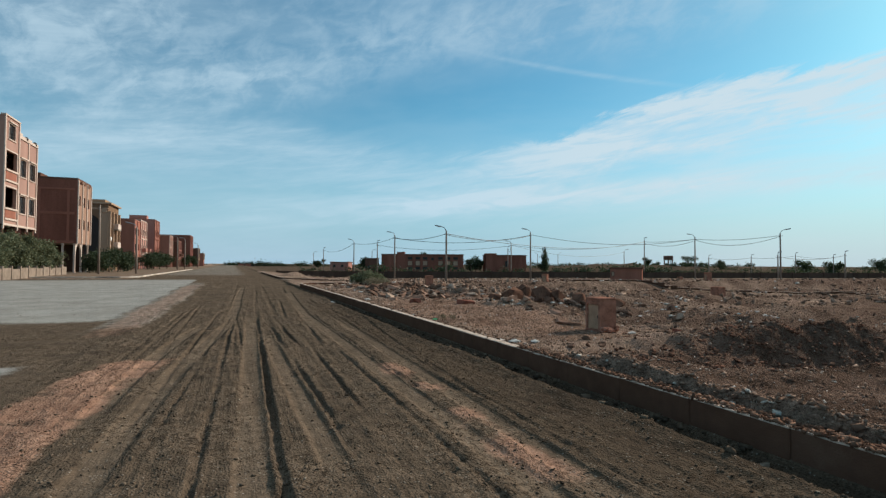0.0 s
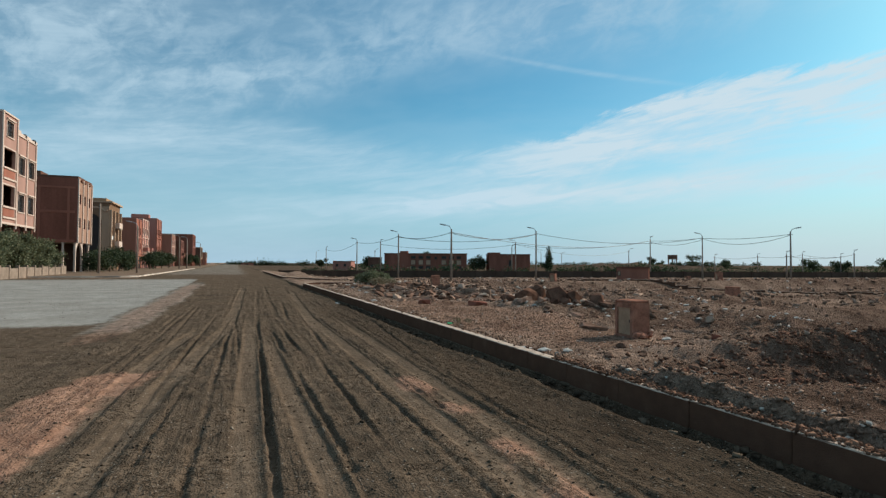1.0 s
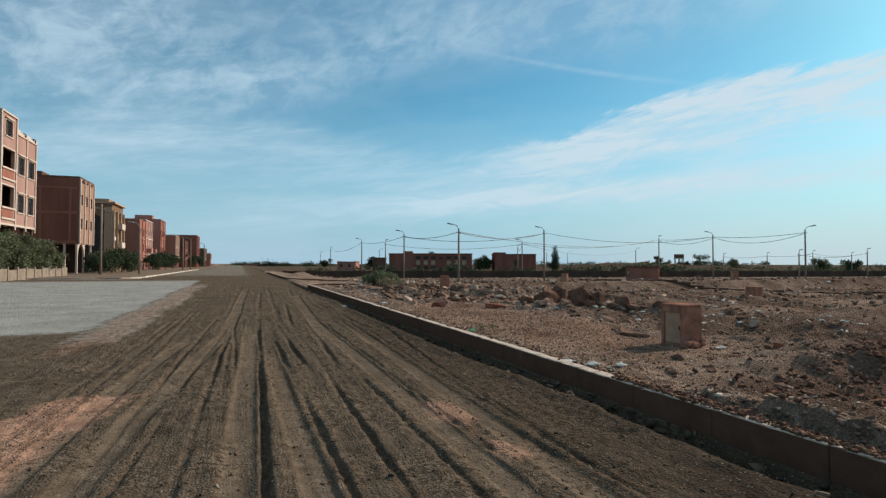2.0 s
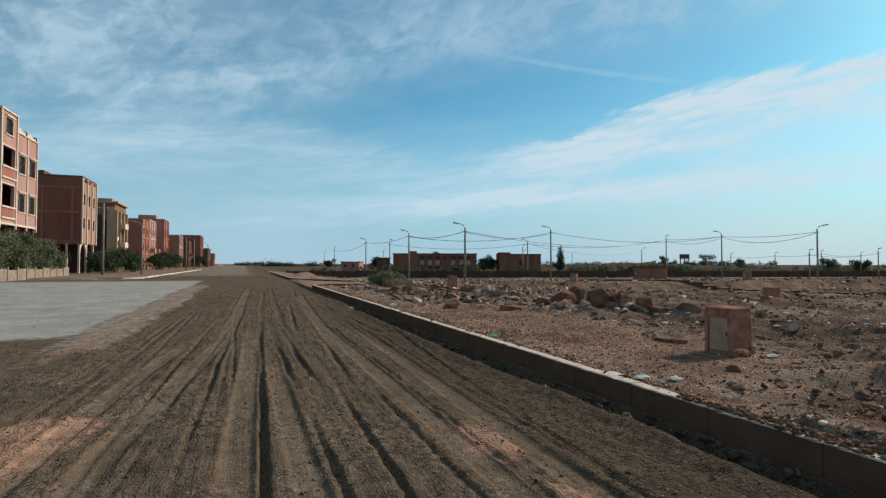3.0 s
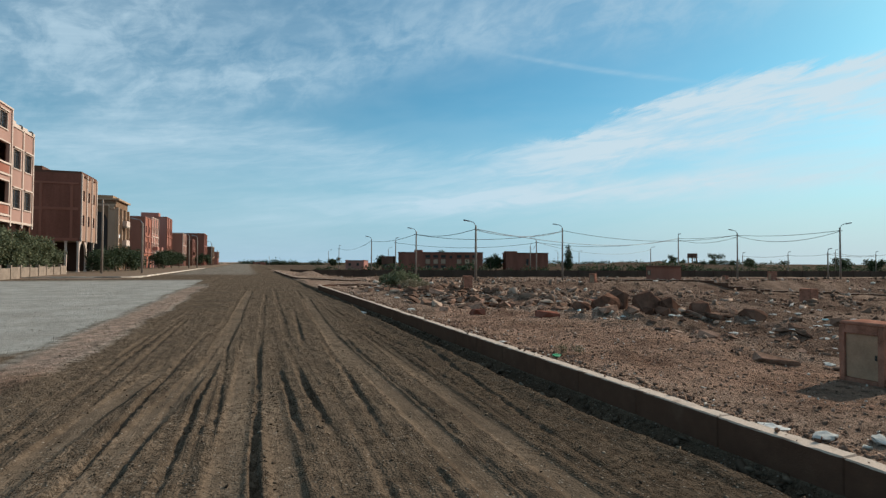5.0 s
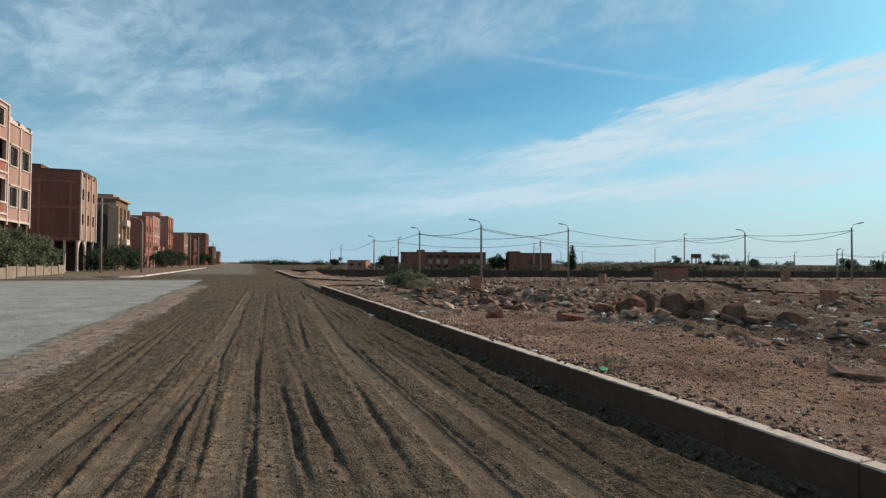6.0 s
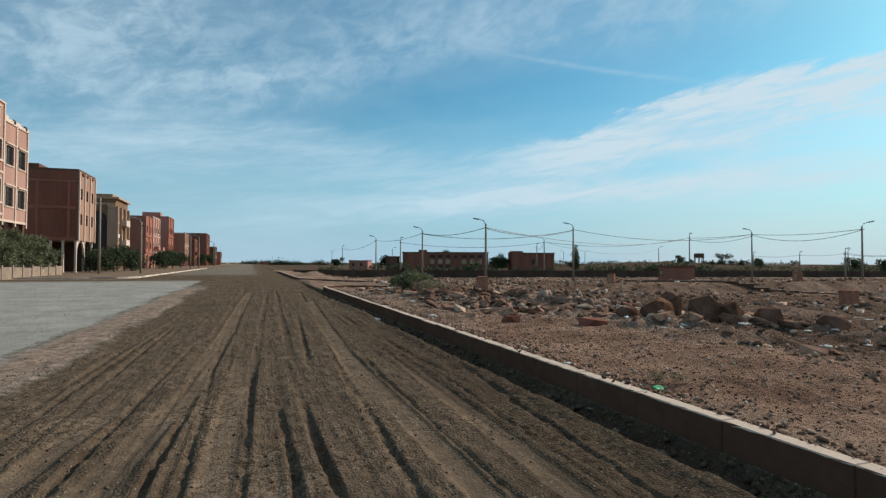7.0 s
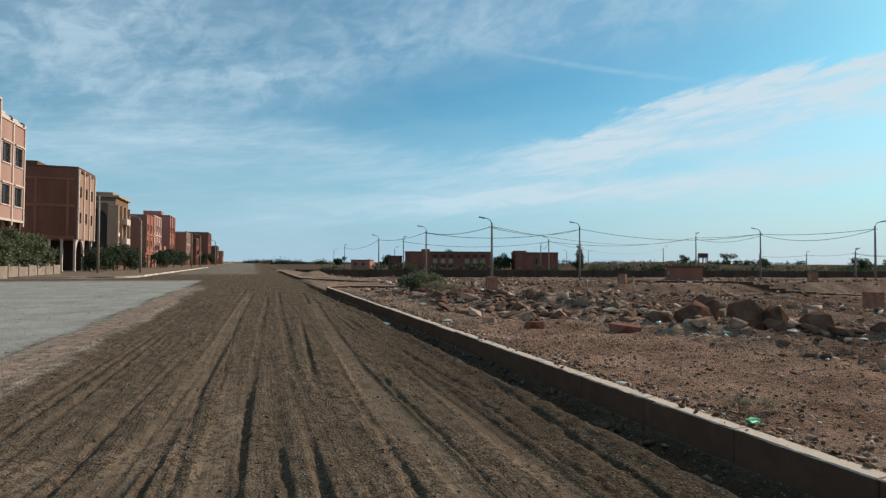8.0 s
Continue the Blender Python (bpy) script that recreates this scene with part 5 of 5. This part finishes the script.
tree("shrub", "pale dry weeds growing behind the kerb", 4.95, 12.7, ground_z(4.95, 12.7), 0.22, [(0, 0, 0.4, 0.13, 0.5), (0.22, -0.12, 0.4, 0.11, 0.5)], 0.006, SCRUB, 0.014, 500, 303, "bushes in the rubble", "shrub")

tree("cypress", "tall dark cypress standing beyond the wall", 80.5, 129.0, -1.1, 7.6, [(0.0, 0, h, r, 1.3) for h, r in ((0.93, 0.35), (0.8, 0.6), (0.65, 0.9), (0.5, 1.1), (0.35, 1.2), (0.2, 1.1))] + [(-1.3, 0.4, 0.3, 0.8, 0.9)],
     0.16, LEAF_DARK, 0.2, 2600, 401, "far trees")
FAR_TREES = ((157.5, 109.0, 4.4, 2.6), (160.5, 103.0, 3.9, 2.2), (166.5, 95.0, 4.6, 2.9), (143.8, 160.7, 5.6, 1.7), (174.0, 169.3, 7.1, 2.7), (175.8, 156.1, 4.9, 2.6), (70.0, 155.0, 5.0, 2.4), (73.0, 158.0, 4.4, 2.0),
             (40.0, 168.0, 5.0, 2.2), (60.0, 172.0, 7.0, 2.0), (28.0, 190.0, 4.2, 1.6), (151.0, 163.0, 3.8, 1.5))
for k, (x, y, tall, reach) in enumerate(FAR_TREES):
    tree("tree", "dark spreading tree beyond the perimeter wall", x, y, -1.1, tall,
         [(rng.uniform(-1.0, 1.0) * reach, rng.uniform(-0.4, 0.4) * reach, h + rng.uniform(-0.08, 0.12), reach * r, 0.7) for h, r in ((0.86, 0.45), (0.66, 0.75), (0.52, 0.8), (0.74, 0.5), (0.42, 0.7), (0.60, 0.45), (0.80, 0.35))], 0.16, LEAF_DARK, 0.20, 2200, 420 + k, "far trees")


def tree_line(name, label, x0, y0, x1, y1, z, tall, count, seed):
    rng = random.Random(seed)
    bm = bmesh.new()
    for k in range(count):
        t = rng.random()
        x, y = x0 + (x1 - x0) * t, y0 + (y1 - y0) * t
        h = tall * (0.35 + 0.65 * abs(noise.noise((x * 0.05, y * 0.05, seed)))) * (0.5 + 0.9 * rng.random())
        leaves(bm, (x, y, z + h * 0.5), h * 0.8, 36, h * 0.16, rng, 0.7)
    return tagged(link_mesh(name, bm, LEAF_DARK), label, "trees", kind="stuff")


tree_line("tree_line", "far dark line of trees at the end of the street", -34, 425, 70, 440, -1.2, 4.5, 260, 1)
tree_line("tree_line", "low dark scrub on the far skyline", 60, 430, 520, 260, -0.6, 3.6, 260, 2)
tree_line("tree_line", "dark scrub growing behind the long wall", 14, 124, 190, 96, -1.0, 2.9, 440, 5)
tree_line("tree_line", "dark scrub on the rising ground beyond the plots", 50, 235, 330, 120, -0.8, 3.4, 420, 7)
tree_line("tree_line", "scrub covering a low bank beyond the wall", 90, 157, 148, 119, 1.3, 1.5, 300, 3)


# ---------------------------------------------------------------- low wall by the shrubs
GARDEN = plain("weathered_wall", (0.27, 0.205, 0.155), 0.3, 1.5, 0.95)


def low_wall():
    w = thing("garden_wall", "low weathered concrete wall in front of the shrubs", "garden wall", (-17.6, 52.0, 0.12))
    for k in range(10):
        y = k * 2.05
        panel = part("panel", boxes((-0.08, y + 0.2, -0.15, 0.08, y + 2.05, 0.85 + 0.06 * math.sin(k * 2.3)), bevel=0.01), GARDEN, w)
        part("pier", boxes((-0.14, y, -0.15, 0.14, y + 0.2, 1.05), bevel=0.015), GARDEN, w)
    return w


low_wall()


# ---------------------------------------------------------------- street lamps and cables
def street_lamp(x, y, top, arm, base=None, label="tall grey street lamp with a curved arm", turn=0.0, plain_pole=False):
    z = ground_z(x, y) if base is None else base
    h = top - z
    s = thing("street_lamp" if not plain_pole else "utility_pole", label, "street lamp" if not plain_pole else "pole", (x, y, z), "street lamps" if not plain_pole else "utility poles", turn=turn)
    pole_top = h - (0.55 if not plain_pole else 0)
    part("pole", tube(bmesh.new(), [(0, 0, -0.4), (0, 0, pole_top * 0.5), (0, 0, pole_top)], [0.135, 0.115, 0.09], 8), POLE, s, smooth=True)
    if not plain_pole:
        pts = [(0, 0, pole_top - 0.5), (0.02 * arm, 0, pole_top), (0.22 * arm, 0, h - 0.22), (0.75 * arm, 0, h - 0.02)]
        part("arm", tube(bmesh.new(), pts, 0.045, 6), STEEL, s)
        bm = boxes((-0.32, -0.11, -0.07, 0.32, 0.11, 0.07), bevel=0.04)
        bmesh.ops.transform(bm, matrix=pose(0.98 * arm, 0, h - 0.02, 0, -12 * (1 if arm > 0 else -1), 0), verts=bm.verts)
        part("lamp_head", bm, STEEL, s, "grey lamp head")
    bm = boxes((-0.28, -0.03, pole_top - 0.42, 0.28, 0.03, pole_top - 0.36))
    part("bracket", bm, IRON, s)
    return Vector((x, y, z + pole_top - 0.35))


LAMPS = {"a": (22.3, 56.2, 5.85, -1), "b": (40.9, 69.4, 6.86, -1), "c": (74.3, 70.9, 7.0, -1), "d": (68.9, 51.3, 6.55, 1), "e": (23.1, 79.6, 6.5, -1), "f": (22.5, 106.6, 6.5, -1),
         "g": (28.4, 111.0, 6.5, 0.3), "h": (44.1, 179.5, 6.5, 1), "i": (30.3, 221.0, 6.5, 1), "j": (25.5, 164.6, 6.5, 0.3), "k": (53.8, 99.1, 6.5, -1), "l": (115.8, 190.9, 6.5, -1),
         "m": (79.3, 88.8, 7.3, 0.25), "n": (112.8, 135.1, 6.5, 1), "o": (68.4, 127.8, 6.5, 0.3), "p": (122.7, 186.6, 6.5, 1)}
tops = {}
for key, (x, y, top, arm) in LAMPS.items():
    tops[key] = street_lamp(x, y, top, arm, turn=-32)
for key, x, y, top in (("q", 128.0, 103.5, 4.6), ("r", 140.0, 100.0, 5.2), ("s", 152.0, 98.0, 4.8), ("t", 118.0, 108.0, 4.4), ("u", 88.0, 66.0, 4.0), ("v", 112.0, 70.0, 4.6)):
    tops[key] = street_lamp(x, y, top, 0.3, label="far thin street lamp beyond the plots", turn=-40)
tops["w"] = street_lamp(-15.1, 76.0, 8.5, 0, base=0.12, label="tall concrete pole on the pavement", plain_pole=True)
tops["x"] = street_lamp(-11.4, 78.0, 6.6, -1, base=0.12, label="tall grey street lamp on the pavement")
for key, x, y, top in (("y", -11.0, 128.0, 7.4), ("z", -10.6, 142.0, 7.6), ("aa", -10.4, 190.0, 8.0)):
    tops[key] = street_lamp(x, y, top, -1, base=0.12, label="grey street lamp farther along the pavement")
for key, x, y, top in (("ab", -18.3, 330.0, 9.0), ("ac", -16.6, 350.0, 8.6), ("ad", 14.5, 400.0, 5.6)):
    tops[key] = street_lamp(x, y, top, 0, base=0.0, label="far tall power pole at the end of the street", plain_pole=True)


def cable(a, b, sag, drop=0.0):
    p, q = tops[a] - Vector((0, 0, drop)), tops[b] - Vector((0, 0, drop))
    pts = [p.lerp(q, t) - Vector((0, 0, sag * 4 * t * (1 - t))) for t in (k / 14 for k in range(15))]
    bm = tube(bmesh.new(), pts, 0.032, 5)
    tagged(link_mesh("overhead_cable", bm, CABLE), "black overhead cable hanging between poles", "cable", "overhead cables")


for a, b, sag, drop in (("f", "e", 0.5, 0), ("e", "a", 0.5, 0), ("e", "b", 0.9, 0.1), ("a", "m", 1.5, 0), ("a", "b", 0.7, 0.1), ("m", "c", 0.2, 0), ("b", "c", 1.2, 0), ("m", "c", 0.8, 0.25), ("c", "d", 0.35, 0), ("c", "d", 1.1, 0.1),
                        ("k", "m", 1.2, 0), ("o", "k", 1.0, 0), ("k", "n", 1.8, 0), ("g", "k", 1.0, 0.1), ("j", "f", 1.0, 0), ("u", "v", 0.6, 0), ("t", "q", 0.4, 0), ("q", "r", 0.4, 0), ("r", "s", 0.4, 0)):
    cable(a, b, sag, drop)


# ---------------------------------------------------------------- beyond the plots
def perimeter_wall():
    w = thing("perimeter_wall", "long dark weathered wall closing the waste ground", "wall", kind="structure")
    a, b = Vector((7.5, 101.5, -1.62)), Vector((150.0, 76.0, -1.72))
    n = 36
    along = (b - a) / n
    turn = math.degrees(math.atan2(along.y, along.x))
    length = along.length
    panel_me = part("panel", boxes((0, -0.12, 0, length, 0.12, 1.72), (0.0, -0.17, 1.72, length, 0.17, 1.80)), FARWALL, w).data
    pier_me = part("pier", boxes((-0.2, -0.2, 0, 0.2, 0.2, 1.9)), FARWALL, w).data
    made = [o for o in w.children]
    for k in range(n):
        for name, me, first in (("panel", panel_me, made[0]), ("pier", pier_me, made[1])):
            ob = first if k == 0 else new(name, me)
            ob.parent = w
            ob.matrix_basis = pose(*(a + along * k), 0, 0, turn)
    return w


perimeter_wall()


def far_block(name, label, a, b, deep, z0, top, mat, windows=(), raised=(), sill_mat=None):
    """A far building whose front runs from a to b, seen from its shaded side."""
    (ax, ay), (bx, by) = a, b
    wide = math.hypot(bx - ax, by - ay)
    h = thing(name, label, "house", (ax, ay, z0), "far buildings", turn=math.degrees(math.atan2(by - ay, bx - ax)))
    part("wall", boxes((0, 0, 0, wide, deep, top - z0)), mat, h)
    part("roof", boxes((-0.15, -0.15, top - z0, wide + 0.15, deep + 0.15, top - z0 + 0.25)), DULL_BROWN, h)
    for u0, u1, extra in raised:
        part("tower", boxes((u0, -0.3, 0, u1, deep * 0.7, top - z0 + extra)), mat, h, "taller bay with a small parapet")
    for u, w, wd, ht, m in windows:
        win = part("window", boxes((u - wd / 2, -0.10, w, u + wd / 2, 0.0, w + 0.1), (u - wd / 2, -0.10, w + ht - 0.1, u + wd / 2, 0.0, w + ht), (u - wd / 2, -0.10, w + 0.1, u - wd / 2 + 0.1, 0.0, w + ht - 0.1),
                                   (u + wd / 2 - 0.1, -0.10, w + 0.1, u + wd / 2, 0.0, w + ht - 0.1)), FRAME, h)
        part("shutter", boxes((u - wd / 2 + 0.1, -0.05, w + 0.1, u + wd / 2 - 0.1, -0.02, w + ht - 0.1)), m, win)
    return h


rows = [(u, w, 1.5, t, m) for u in (8.9, 11.3, 13.6, 18.4, 20.8, 23.1) for w, t, m in ((1.1, 0.9, IRON), (2.35, 1.5, BEIGE), (4.2, 0.9, IRON))]
far_block("school", "long two-storey brick-red building with pale shutters", (43.2, 163.6), (67.3, 155.0), 9, -1.2, 4.5, BRICK_RED, rows + [(15.9, 4.0, 0.9, 0.9, IRON)], [(4.8, 7.2, 0.9)])
far_block("house", "ruined brick building with a raised broken corner", (73.9, 152.7), (86.0, 148.5), 8, -1.2, 4.4, BRICK_RED, [(6.5, 2.0, 0.8, 2.0, IRON)], [(0.0, 3.4, 0.7)])
far_block("house", "small low pink house far beyond the wall", (34.5, 206.0), (40.8, 203.0), 6, -1.2, 2.1, SALMON, [(1.6, 1.5, 1.0, 1.0, IRON), (4.6, 1.5, 1.0, 1.0, IRON)], [(0, 0.5, 0.35), (6.3, 6.8, 0.35)])
far_block("house", "low brown outbuilding beside the long building", (38.6, 166.0), (41.8, 164.6), 5, -1.2, 3.2, DULL_BROWN, [(1.2, 1.4, 0.8, 1.0, IRON)])
far_block("shed", "small brick-red shed among the plots", (58.6, 73.6), (62.2, 70.2), 3.5, -1.2, 0.95, TERRACOTTA, [(0.4, 0.9, 0.5, 0.8, BEIGE)])
far_block("house", "small terracotta house on the far skyline", (4.8, 400.0), (12.0, 401.0), 8, -1.5, 1.3, TERRACOTTA, [(3, 1.2, 1.2, 1.2, IRON), (8, 1.2, 1.2, 1.2, IRON)])


def water_tower(x, y):
    t = thing("water_tower", "small brown water tower on legs over a brick base", "water tower", (x, y, -1.1))
    part("base", boxes((-1.5, -1.5, -0.4, 1.5, 1.5, 3.1), bevel=0.05), TERRACOTTA, t)
    for sx in (-1.25, 1.25):
        for sy in (-1.25, 1.25):
            part("leg", boxes((sx - 0.2, sy - 0.2, 3.1, sx + 0.2, sy + 0.2, 5.3)), DULL_BROWN, t)
    part("ladder", boxes((-0.14, -1.45, 3.1, 0.14, -1.36, 5.3)), IRON, t)
    part("platform", boxes((-1.75, -1.75, 5.3, 1.75, 1.75, 5.55)), CONCRETE, t)
    part("tank", boxes((-1.6, -1.6, 5.55, 1.6, 1.6, 7.5), bevel=0.12), DULL_BROWN, t)


water_tower(198.3, 205.6)
